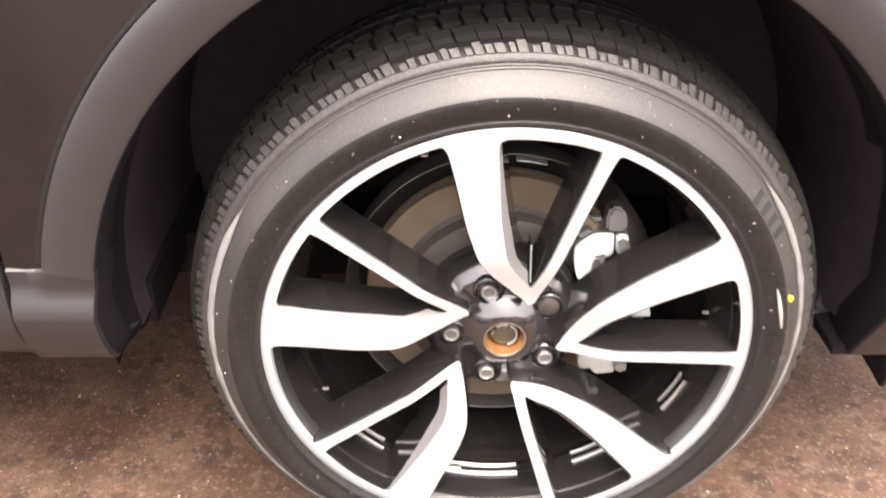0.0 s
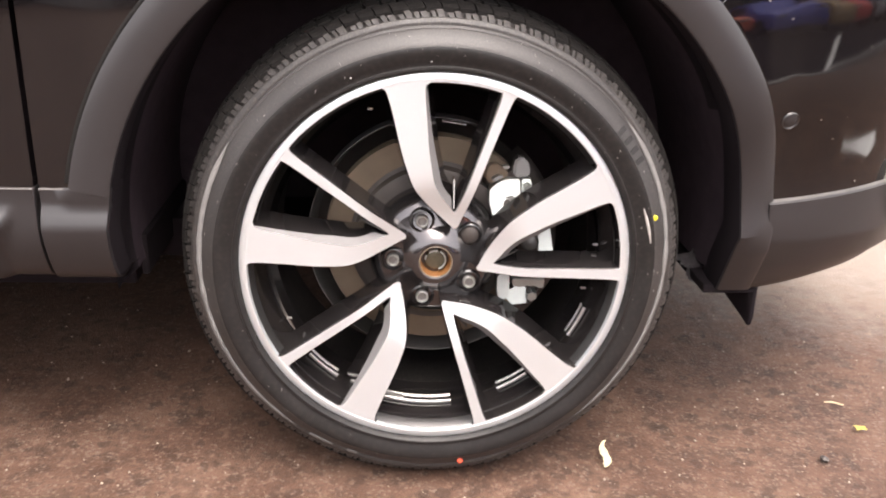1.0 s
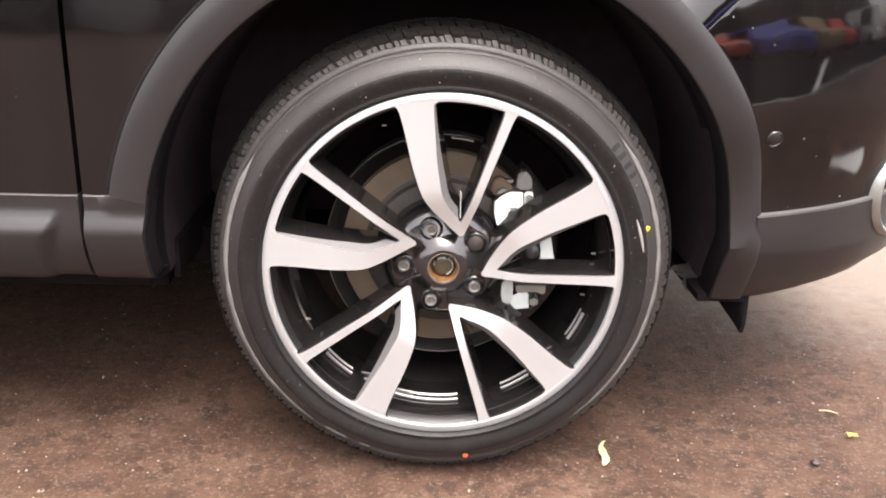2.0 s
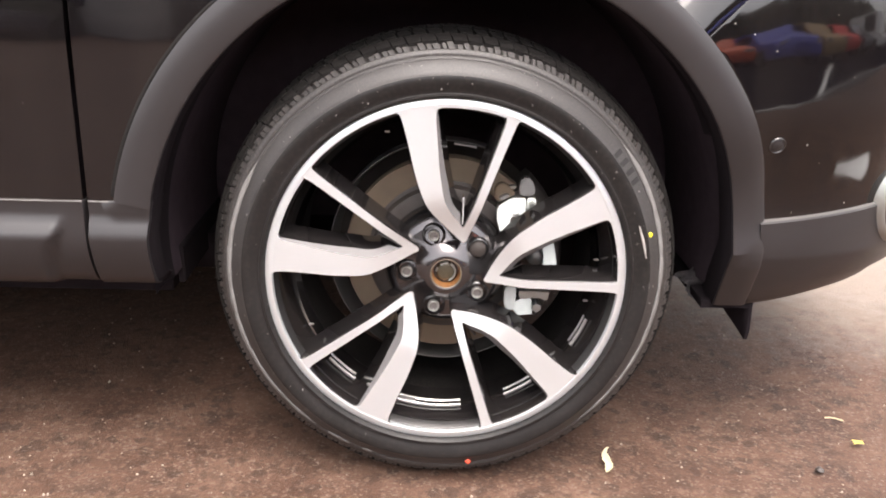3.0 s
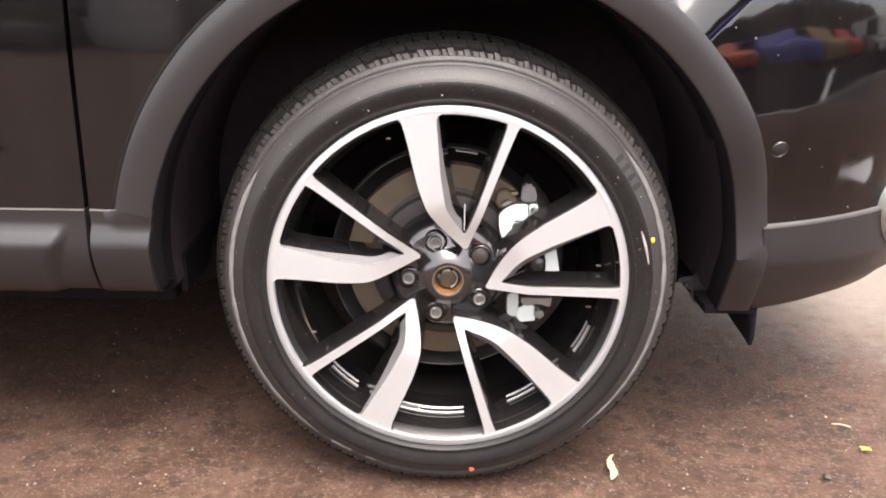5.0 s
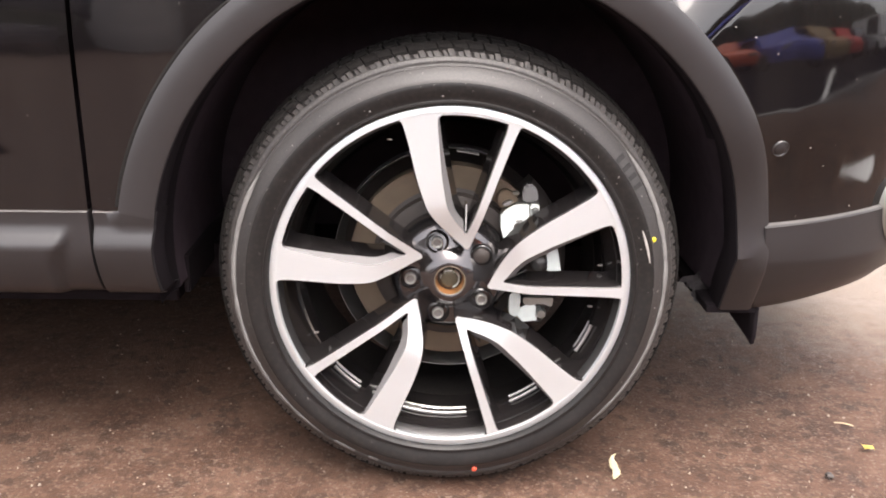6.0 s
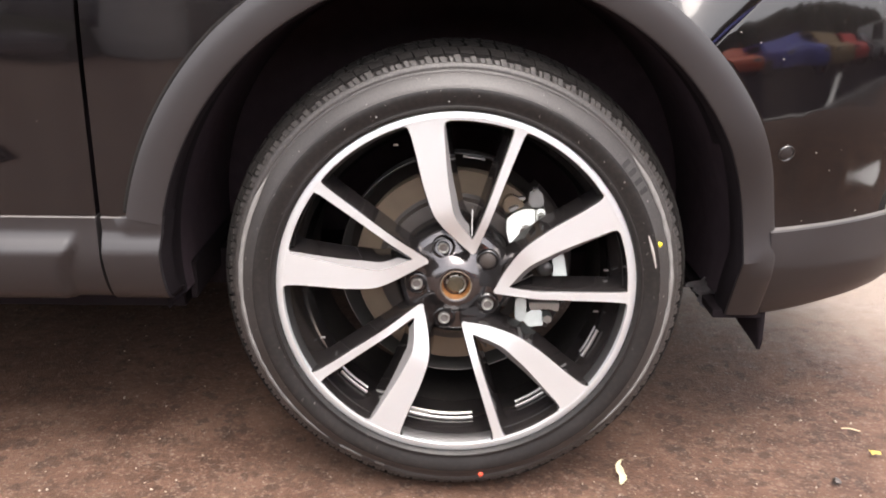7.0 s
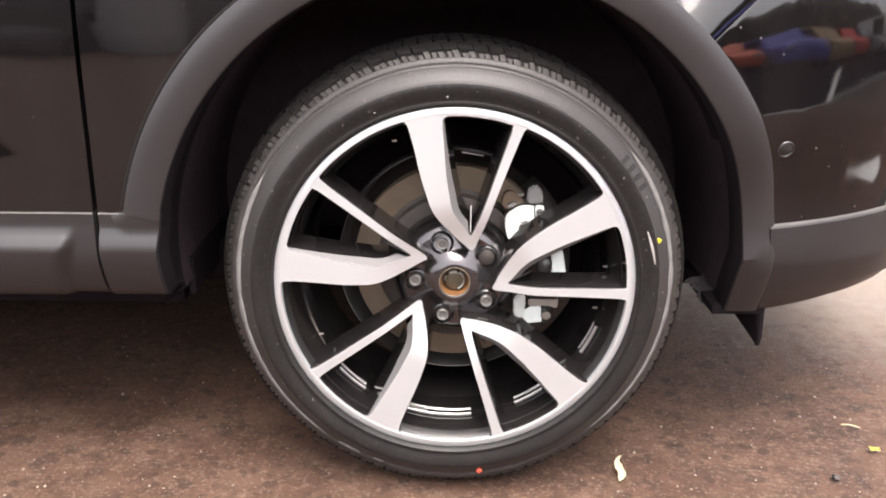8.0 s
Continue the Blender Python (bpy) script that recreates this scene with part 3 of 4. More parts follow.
# ---- the wheel ----
def build_wheel():
    barrel = [(0.2490, 0.004), (0.2455, 0.010), (0.2400, 0.020), (0.2370, 0.034), (0.2290, 0.050), (0.2270, 0.062), (0.2270, 0.075), (0.2200, 0.090), (0.2180, 0.20), (0.2350, 0.215),
              (0.2400, 0.21), (0.2260, 0.19), (0.2300, 0.06), (0.2480, 0.03)]
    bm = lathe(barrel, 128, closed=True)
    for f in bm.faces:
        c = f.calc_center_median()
        # deep inside: matte black painted in for shade; the step: grey for its highlight
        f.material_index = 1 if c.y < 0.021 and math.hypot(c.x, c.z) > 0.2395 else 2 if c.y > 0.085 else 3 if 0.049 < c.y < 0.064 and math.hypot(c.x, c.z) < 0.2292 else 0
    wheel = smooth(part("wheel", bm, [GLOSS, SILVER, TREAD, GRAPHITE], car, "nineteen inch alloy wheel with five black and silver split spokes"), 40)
    wheel.location = (0, 0, HUB)
    lip = [(0.2455, 0.006), (0.2461, 0.0006), (0.2467, -0.0004), (0.2556, -0.0004), (0.2562, 0.0002), (0.2565, 0.003), (0.2562, 0.012)]
    smooth(part("rim_lip", lathe(lip, 160), MACHINED, wheel, "bright machined aluminium rim lip"), 50)

    def polar(r, a):
        return Vector((r * math.cos(radians(a)), 0, r * math.sin(radians(a))))

    outer = [(.2496, 109.5), (.2462, 107.6), (.238, 106.6), (.206, 106.7), (.166, 107.5), (.140, 107.6), (.115, 106.8), (.092, 102), (.068, 89), (.0560, 72), (.0535, 66), (.0580, 62.2), (.070, 63.3),
             (.115, 65.8), (.19, 67.6), (.238, 68.0), (.2462, 67.2), (.2496, 65.4)]
    inner = [(.2485, 92.6), (.2435, 93.2), (.238, 94.6), (.205, 94.7), (.164, 94.6), (.140, 93.9), (.114, 92.2), (.096, 86.8), (.085, 80), (.0785, 75.6), (.0772, 74.5), (.079, 73.4), (.088, 72.7),
             (.122, 72.1), (.19, 72.0), (.232, 72.0), (.2420, 72.3), (.2488, 72.6)]

    def dish(p):
        r = math.hypot(p[0], p[2])
        return 0.016 * ease(0.125, 0.052, r)

    def spoke_mesh():
        bm = bmesh.new()
        o, i = [polar(*p) for p in outer], [polar(*p) for p in inner]
        # denser stations, matched by index
        st = []
        for k in range(len(o) - 1):
            for s in range(3):
                w = s / 3
                def cr(L):
                    a, b, c, d = L[max(0, k - 1)], L[k], L[k + 1], L[min(len(L) - 1, k + 2)]
                    return 0.5 * (2 * b + (c - a) * w + (2 * a - 5 * b + 4 * c - d) * w * w + (3 * b - a - 3 * c + d) * w ** 3)
                st.append((cr(o), cr(i)))
        st.append((o[-1], i[-1]))
        rows = []
        for q, (a, b) in enumerate(st):
            d = (b - a).normalized()
            e = 0.0011
            rb = math.hypot(b.x, b.z)
            c = 0.0012 + (0.0020 + 0.0058 * ease(0.235, 0.12, rb) if q < len(st) * 0.62 else 0.0) * ease(0.0775, 0.092, rb) * ease(0.243, 0.232, rb)
            row = [a - d * 0.006, a - d * 0.0030, a - d * 0.0002, a + d * e, a.lerp(b, 0.5), b - d * e, b + d * (c - 0.001), b + d * (c + 0.002), b + d * (c + 0.006)]
            ys = [0.050, 0.028, 0.0016, 0.0, 0.0, 0.0, 0.0006 + c, 0.028, 0.050]
            rows.append([(p.x, y + dish(p), p.z) for p, y in zip(row, ys)])
        vs = [[bm.verts.new(p) for p in r] for r in rows]
        for r0, r1 in zip(vs, vs[1:]):
            for j in range(8):
                f = bm.faces.new((r0[j], r1[j], r1[j + 1], r0[j + 1]))
                f.material_index = 0 if j in (3, 4) else 3 if j == 5 else 1
                f.smooth = True
        # the back, closed
        for r0, r1 in zip(vs, vs[1:]):
            f = bm.faces.new((r0[0], r0[8], r1[8], r1[0]))
            f.material_index = 1
        # the thicker band of rim across the open end of the V
        arc = []
        for k in range(13):
            a = 72.2 + (93.8 - 72.2) * k / 12
            q = [polar(.2492, a), polar(.2440, a), polar(.2434, a), polar(.2425, a), polar(.2380, a)]
            arc.append([(p.x, y, p.z) for p, y in zip(q, (0.0002, 0.0002, 0.001, 0.012, 0.03))])
        va = [[bm.verts.new(p) for p in r] for r in arc]
        for r0, r1 in zip(va, va[1:]):
            for j in range(4):
                f = bm.faces.new((r0[j], r1[j], r1[j + 1], r0[j + 1]))
                f.material_index = 0 if j == 0 else 1
        # fin in the root of the V
        a, b = polar(.080, 74.7), polar(.1130, 78.8)
        n = Vector((-(b - a).z, 0, (b - a).x)).normalized() * 0.0009
        q = [(a - n, .017), (b - n, .036), (b + n, .036), (a + n, .017)]
        lo = [bm.verts.new((p.x, y, p.z)) for p, y in q]
        hi = [bm.verts.new((p.x, .055, p.z)) for p, y in q]
        bm.faces.new(lo).material_index = 2
        for k in range(4):
            bm.faces.new((lo[k], hi[k], hi[(k + 1) % 4], lo[(k + 1) % 4])).material_index = 1
        return bm

    first = smooth(part("spoke", spoke_mesh(), [MACHINED, GLOSS, SILVER, SATIN], wheel, "split spoke with machined face and gloss black sides"), 30)
    for k in range(1, 5):
        s = tagged(new("spoke", first.data), first["label"])
        s.parent = wheel
        s.rotation_euler = (0, radians(72 * k), 0)

    # hub: a dished black boss with five nut pockets
    boss = [(0.0, 0.034), (0.0226, 0.036), (0.0228, 0.0215), (0.0242, 0.0206), (0.0275, 0.0215), (0.0340, 0.0248), (0.0440, 0.0335), (0.0480, 0.0370), (0.0690, 0.0385), (0.0740, 0.0410), (0.0880, 0.0560), (0.092, 0.078), (0.060, 0.080)]
    smooth(part("hub_boss", lathe(boss, 96), GRAPHITE, wheel, "glossy dark hub"), 50)
    for k in range(5):
        a = 109.1 + 72 * k
        c = polar(0.05715, a)
        m = Matrix.Translation(c)
        bm = lathe([(0.0130, 0.044), (0.0132, 0.0345), (0.0142, 0.0330), (0.0158, 0.0335), (0.0172, 0.0365), (0.0176, 0.046)], 28)
        bmesh.ops.transform(bm, matrix=m, verts=bm.verts)
        smooth(part("nut_pocket", bm, GLOSS, wheel), 50)
        if k == 4:
            bm = lathe([(0.0, 0.0325), (0.0100, 0.0328), (0.0118, 0.0345), (0.0124, 0.044)], 24)
            bmesh.ops.transform(bm, matrix=m, verts=bm.verts)
            part("locking_nut_cap", bm, CAST, wheel, "dark locking wheel nut cap")
            continue
        bm = lathe([(0.0, 0.0316), (0.0050, 0.0318), (0.0060, 0.0312)], 18, a0=15, a1=375)
        for f in bm.faces:
            f.material_index = 1
        lathe([(0.0060, 0.0312), (0.0064, 0.0302), (0.0078, 0.0301), (0.0086, 0.0312)], 18, a0=15, a1=375, bm=bm)
        lathe([(0.0086, 0.0312), (0.0088, 0.0420), (0.0110, 0.0450), (0.0112, 0.048)], 18, a0=15, a1=375, bm=bm, index=1)
        bmesh.ops.remove_doubles(bm, verts=bm.verts, dist=1e-5)
        for f in bm.faces:
            f.smooth = False
        bmesh.ops.transform(bm, matrix=m, verts=bm.verts)
        part("wheel_nut", bm, [ZINC, NUT_DULL], wheel, "silver hexagonal wheel nut")

    smooth(part("centre_cap", lathe([(0.0, 0.0300), (0.0090, 0.0304), (0.0135, 0.0318), (0.0150, 0.0345), (0.0152, 0.0400)], 48), EMBLEM, wheel, "dark recessed centre cap"), 60)
    part("cap_cup", lathe([(0.0148, 0.0390), (0.0178, 0.0372), (0.0194, 0.0330), (0.0207, 0.0225)], 48), COPPER, wheel, "amber tinted cup round the cap")
    part("cap_lip", lathe([(0.0207, 0.0226), (0.0212, 0.0213), (0.0224, 0.0211), (0.0231, 0.0220)], 48), CREAM, wheel, "pale satin lip of the cap")
    for a0, a1 in ((-70, 62), (78, 128), (150, 176)):
        rows = []
        for i in range(19):
            a = radians(a0 + (a1 - a0) * i / 18)
            rows.append([(r * math.cos(a), y, r * math.sin(a)) for r, y in ((0.0126, 0.0340), (0.0128, 0.0288), (0.0144, 0.0288), (0.0147, 0.0340))])
        part("emblem_arc", sheet(rows, closed_v=True), ZINC, wheel, "thin broken chrome ring")

    # tyre
    side = [(0.2440, 0.030), (0.2480, 0.012), (0.2560, 0.0040), (0.2570, -0.001), (0.2590, -0.0052), (0.2612, -0.0070), (0.2636, -0.0068), (0.2648, -0.0050), (0.2668, -0.0050), (0.2700, -0.0062), (0.2745, -0.0076),
            (0.2785, -0.0086), (0.2815, -0.0090), (0.2840, -0.0091), (0.2862, -0.0088), (0.2880, -0.0081), (0.2887, -0.0069), (0.2930, -0.0028), (0.2980, 0.0016), (0.3030, 0.0062), (0.3066, 0.0104), (0.3078, 0.0104),
            (0.3092, 0.0114), (0.3098, 0.0138), (0.3150, 0.0185), (0.3210, 0.0250), (0.3275, 0.0350)]
    crown = [(0.3275, 0.035), (0.3310, 0.047), (0.3345, 0.070), (0.3360, 0.11)]
    half = side + crown[1:]
    full = half + [(r, 0.22 - y) for r, y in half[-2::-1]]

    def crown_r(y):
        """Outer radius of the tread at y."""
        y = min(y, 0.22 - y)
        pts = [(0.014, 0.3125), (0.020, 0.3205), (0.027, 0.3275), (0.035, 0.3330), (0.050, 0.3378), (0.070, 0.3412), (0.11, 0.3430)]
        for (a, p), (b, q) in zip(pts, pts[1:]):
            if y <= b:
                return p + (q - p) * (y - a) / (b - a)
        return pts[-1][1]

    def loaded(bm):
        """Lets the tyre squat on the road: a bulge and a flat patch at the bottom."""
        for v in bm.verts:
            low = ease(-0.285, -0.335, v.co.z)
            v.co.y += (-0.010 if v.co.y < 0.11 else 0.010) * low * math.sin(math.pi * min(1, max(0, (-0.25 - v.co.z) / 0.09)))
            v.co.z = max(v.co.z, -0.3362)
        return bm

    bm = lathe(full, 192)
    for f in bm.faces:
        c = f.calc_center_median()
        f.material_index = 1 if c.y < 0.017 and math.hypot(c.x, c.z) > 0.2882 else 0
    smooth(part("tyre", loaded(bm), [RUBBER, SIDEWALL], wheel, "black low-profile tyre with dusty sidewall"), 28)
    N = 100
    rng = random.Random(2)

    def lug(bm, a0, a1, ys, skew, sink=0.006):
        """One block of the tread between two angles, across the given ys."""
        v = []
        for a in (a0, a1):
            for y in ys:
                t = radians(a + (y - 0.03) * skew)
                for r in (crown_r(y), crown_r(y) - sink):
                    v.append(bm.verts.new((r * math.cos(t), y, r * math.sin(t))))
        n = len(ys) * 2
        for k in range(len(ys) - 1):
            bm.faces.new((v[2 * k], v[2 * k + 2], v[n + 2 * k + 2], v[n + 2 * k]))
            for o in (0, n):
                bm.faces.new((v[o + 2 * k], v[o + 2 * k + 1], v[o + 2 * k + 3], v[o + 2 * k + 2]))
        bm.faces.new((v[0], v[n], v[n + 1], v[1]))
        bm.faces.new((v[n - 2], v[n - 1], v[2 * n - 1], v[2 * n - 2]))

    tread, fringe = bmesh.new(), bmesh.new()
    p = 360 / N
    lathe([(0.3085, 0.0165), (0.3115, 0.0142), (0.3150, 0.0160), (0.3182, 0.0182), (0.3196, 0.0196), (0.3180, 0.0225)], 192, bm=fringe)
    for k in range(N):
        a = p * k
        w = p * (0.84 + rng.uniform(-0.06, 0.06))
        a += p * rng.uniform(0, 0.05)
        # each shoulder lug: a tall block, a thin sipe, and a lower, ragged block
        cut = rng.uniform(0.42, 0.6)
        lug(fringe, a, a + w * cut * 0.92, (0.0194, 0.0222, 0.0250 + rng.uniform(0, 0.0030)), 60, 0.004)
        lug(fringe, a + w * (cut + 0.09), a + w * 0.93, (0.0194, 0.0218, 0.0236 + rng.uniform(0, 0.0030)), 60, 0.004)
        lug(tread, a, a + p * 0.93, (0.0300, 0.036, 0.048), 40)
        for y0, y1, off in ((0.055, 0.080, 0.45), (0.088, 0.105, 0.2), (0.113, 0.132, 0.6), (0.140, 0.165, 0.1), (0.172, 0.190, 0.4)):
            lug(tread, a + off * p, a + (off + 0.8) * p, (y0, y1), 30)
    tagged(part("tread", loaded(tread), TREAD, wheel, "black tread blocks"), kind="stuff")
    tagged(part("tread_shoulder", loaded(fringe), SHOULDER, wheel, "dusty grey shoulder lugs"), kind="stuff")

    # marks on the sidewall
    def dot(name, r, a, y, size, mat, label):
        bm = lathe([(0.0, -0.0006), (size * 0.8, -0.0005), (size, 0.0008)], 14)
        for v in bm.verts:
            v.co.x *= 1 + 0.15 * math.sin(5 * v.co.z / size)
        bmesh.ops.translate(bm, vec=polar(r, a) + Vector((0, y, 0)), verts=bm.verts)
        part(name, bm, mat, wheel, label)
    dot("paint_dot", 0.2915, 14.6, -0.0047, 0.0042, YELLOW, "small yellow paint dot")
    dot("paint_dot", 0.3000, 278.0, -0.0020, 0.0042, RED, "small red paint dot")
    dot("dried_splash", 0.2700, 93.0, -0.0070, 0.0013, SPLASH, "")
    dot("dried_splash", 0.2715, 114.0, -0.0076, 0.0013, SPLASH, "")
    rng = random.Random(11)
    bm = bmesh.new()
    for _ in range(80):
        a, r = rng.choice((rng.uniform(-40, 60), rng.uniform(60, 150), rng.uniform(150, 255))), rng.uniform(0.262, 0.3065)
        y = [yy + (yb - yy) * (r - ra) / (rb - ra) for (ra, yy), (rb, yb) in zip(side, side[1:]) if ra <= r <= rb and rb > ra][0]
        w, h = 0.0003 + 0.0005 * rng.random() ** 2, 0.0004 + 0.0018 * rng.random() ** 3
        t, lean_ = polar(r, a), rng.uniform(-0.6, 0.6)
        q = [(t.x + u * w + v * h * lean_, y - 0.0005, t.z + v * h) for u, v in ((-1, -1), (1, -0.8), (0.8, 1), (-0.9, 0.7))]
        solid(q, (0, 1, 0), 0.0012, 0.0, bm)
    tagged(part("dried_splashes", loaded(bm), SPLASH, wheel, "small pale dried splashes"), kind="stuff")
    # small bright flecks inside the barrel
    for a, r, y in ((206.0, 0.2215, 0.052), (114.0, 0.2160, 0.060), (4.0, 0.2225, 0.050), (346.0, 0.2190, 0.058), (29.0, 0.2200, 0.055)):
        t = polar(r, a)
        part("rim_fleck", box(t.x - 0.0035, t.x + 0.0035, y, y + 0.004, t.z - 0.0009, t.z + 0.0012, 0.0004), STEEL, wheel)
    rows = []
    for k in range(11):
        a, w = 18.5 - 10.2 * k / 10, 0.0015 * math.sin(math.pi * (k + 0.6) / 11.2) + 0.0004
        r = 0.2790 + 0.003 * k / 10
        rows.append([(*polar(r + d, a).xz, y) for d, y in ((-w, -0.0076), (-w, -0.0099), (w, -0.0099), (w, -0.0076))])
    rows = [[(x, y, z) for x, z, y in r] for r in rows]
    part("chalk_stripe", sheet(rows), CHALK, wheel, "pale scuffed chalk stripe")
    # pale, uneven ridge below the shoulder on both sides
    for a0, a1, seed in ((-48, 40, 0.0), (148, 232, 5.0), (236, 243, 9.0), (247, 250, 3.0)):
        rows = []
        for k in range(61):
            a = a0 + (a1 - a0) * k / 60
            w = (0.0034 + 0.0016 * noise.noise((a * 0.21, seed, 0.0)) + 0.0007 * noise.noise((a * 0.9, seed, 2.0))) * min(1, k / 5, (60 - k) / 5) + 0.0002
            r = 0.3082 + 0.0006 * noise.noise((a * 0.3, seed, 4.0))
            rows.append([(*polar(r + d * w, a).xz, y) for d, y in ((-1, 0.0130 - w), (-1, 0.0100 - w), (1, 0.0094 + w), (1, 0.0130 + w))])
        part("pale_ridge", sheet([[(x, y, z) for x, z, y in r] for r in rows], closed_v=True), RIDGE_RUBBER, wheel, "pale uneven ridge")
    # raised unreadable lettering: plain bars
    for base, count, step in ((39.5, 4, 3.0),):
        for k in range(count):
            a = base - step * k
            v = []
            for dr, da in ((-0.0062, -0.55), (-0.0062, 0.75), (0.0062, 0.55), (0.0062, -0.75)):
                v.append(polar(0.2955 + dr, a + da) + Vector((0, 0.0054 * dr / 0.0062, 0)))
            part("letter_bar", solid([(p.x, -0.0022 + p.y, p.z) for p in v], (0, 1, 0), 0.003, 0.0004), LETTER, wheel)

    # reflections of the spoke gaps in the barrel, built as dark blocks between bright edges
    def strip(a0, a1, y0, y1, rise, mat, name):
        rows = []
        for k in range(9):
            a = a0 + (a1 - a0) * k / 8
            rows.append([(q.x, y, q.z) for q, y in ((polar(0.2300, a), y0), (polar(0.2270 - rise, a), y0), (polar(0.2262 - rise, a), (y0 + y1) / 2), (polar(0.2262 - rise, a), y1), (polar(0.2290, a), y1))])
        bm = sheet(rows, closed_v=True)
        for r in (rows[0], rows[-1]):
            bm.faces.new([bm.verts.new(q) for q in r])
        return part(name, bm, mat, wheel)
    for mid, half in ((227.5, 6.5), (264.5, 13.0), (301.0, 6.0), (334.0, 6.0)):
        strip(mid - half, mid + half, 0.0450, 0.0482, 0.0010, STEEL, "reflection_edge")
        strip(mid - half, mid + half, 0.0482, 0.0600, 0.0000, GLOSS, "reflection_core")
        strip(mid - half, mid + half, 0.0600, 0.0630, 0.0010, STEEL, "reflection_edge")
    strip(251.5, 260.0, 0.0484, 0.0598, 0.0004, STEEL, "reflection_patch")
    return wheel


wheel = build_wheel()


# ---- the brake ----
def build_brake():
    disc = smooth(part("brake_disc", lathe([(0.112, 0.107), (0.1510, 0.107), (0.1520, 0.108), (0.1520, 0.116), (0.1510, 0.117), (0.1505, 0.121), (0.1520, 0.123), (0.1520, 0.131), (0.112, 0.132)], 96), DISC, car, "brown-tinged steel brake disc"), 40)
    disc.location = (0, 0, HUB)
    smooth(part("disc_hat", lathe([(0.03, 0.084), (0.104, 0.084), (0.110, 0.087), (0.112, 0.104), (0.1175, 0.1062)], 64), CAST, disc, "dark disc hat"), 40)
    body = bmesh.new()
    rows = []
    for i in range(17):
        a = radians(-34 + 80 * i / 16)
        rows.append([(r * math.cos(a), y, r * math.sin(a)) for r, y in ((0.112, 0.102), (0.118, 0.094), (0.150, 0.092), (0.172, 0.099), (0.180, 0.12), (0.176, 0.16), (0.112, 0.16))])
    sheet(rows, closed_v=True, bm=body)
    for r in (rows[0], rows[-1]):
        body.faces.new([body.verts.new(p) for p in r])
    cal = part("brake_caliper", body, CAST, car, "cast brake caliper with bright zinc bracket")
    cal.location = (0, 0, HUB)

    def lump(name, pts, y0, depth, mat, bevel=0.003, label="", slope=0.0):
        base = min(z for x, z in pts)
        return part(name, solid([(x, y0 + slope * (z - base), z) for x, z in pts], (0, 1, 0), depth, bevel), mat, cal, label)
    lump("bracket_ear", [(0.0739, 0.0861), (0.0837, 0.0942), (0.0961, 0.0999), (0.1160, 0.1004), (0.1160, 0.0795), (0.1095, 0.0764), (0.0952, 0.0764), (0.0917, 0.0731), (0.0917, 0.0537), (0.0783, 0.0537), (0.0739, 0.0683)],
         0.056, 0.022, ZINC, 0.0016, "bright zinc bracket end", 0.45)
    lump("bracket_boss", [(0.1172, 0.1023), (0.1300, 0.1023), (0.1309, 0.0845), (0.1228, 0.0820), (0.1172, 0.0835)], 0.062, 0.022, ZINC, 0.0018, "", 0.45)
    lump("guide_pin_boot", [(0.1060, 0.1209), (0.1105, 0.1290), (0.1160, 0.1308), (0.1237, 0.1274), (0.1290, 0.1169), (0.1282, 0.1035), (0.1060, 0.1035)], 0.074, 0.022, NUT_DULL, 0.004, "dull grey rubber boot", 0.25)
    lump("bracket_step", [(0.0765, 0.1005), (0.0860, 0.1060), (0.0930, 0.1040), (0.0880, 0.1015), (0.0795, 0.0965)], 0.072, 0.014, NUT_DULL, 0.001, "", 0.3)
    lump("bracket_ear", [(0.0900, -0.0420), (0.0940, -0.0355), (0.1060, -0.0350), (0.1080, -0.0400), (0.1075, -0.0585), (0.1050, -0.0690), (0.0950, -0.0700), (0.0905, -0.0640)], 0.057, 0.022, ZINC, 0.0014,
         "bright zinc bracket end", 0.30)
    lump("bracket_foot", [(0.1050, -0.0605), (0.1180, -0.0560), (0.1230, -0.0515), (0.1330, -0.0575), (0.1340, -0.0775), (0.1120, -0.0795), (0.1040, -0.0710)], 0.060, 0.020, ZINC, 0.0012, "", 0.40)
    lump("bracket_flange", [(0.1120, -0.0425), (0.1580, -0.0425), (0.1570, -0.0565), (0.1500, -0.0565), (0.1440, -0.0515), (0.1300, -0.0515), (0.1240, -0.0555), (0.1130, -0.0535)], 0.066, 0.020, ZINC, 0.0012)
    lump("pad_clip", [(0.1440, 0.0265), (0.1620, 0.0310), (0.1640, 0.0180), (0.1670, -0.0015), (0.1450, -0.0015), (0.1475, 0.0140)], 0.065, 0.02, ZINC, 0.0012, "", 0.4)
    lump("brake_pad_back", [(0.0690, 0.1000), (0.0720, 0.1155), (0.0820, 0.1205), (0.0920, 0.1150), (0.1020, 0.1045), (0.0910, 0.0945), (0.0750, 0.0905)], 0.085, 0.015, DISC, 0.002, "brown brake pad backing")
    lump("pad_tab", [(0.0910, 0.1175), (0.1010, 0.1180), (0.1010, 0.1135), (0.0930, 0.1130)], 0.080, 0.010, ZINC, 0.001)
    lump("bracket_web", [(0.0935, 0.0800), (0.1085, 0.0815), (0.1060, 0.0680), (0.0935, 0.0590)], 0.061, 0.02, CAST, 0.002, "dark slot", 0.3)
    lump("spring_clip", [(0.1000, 0.0790), (0.1065, 0.0800), (0.1050, 0.0735), (0.1010, 0.0720)], 0.0600, 0.010, NUT_DULL, 0.001, "", 0.3)
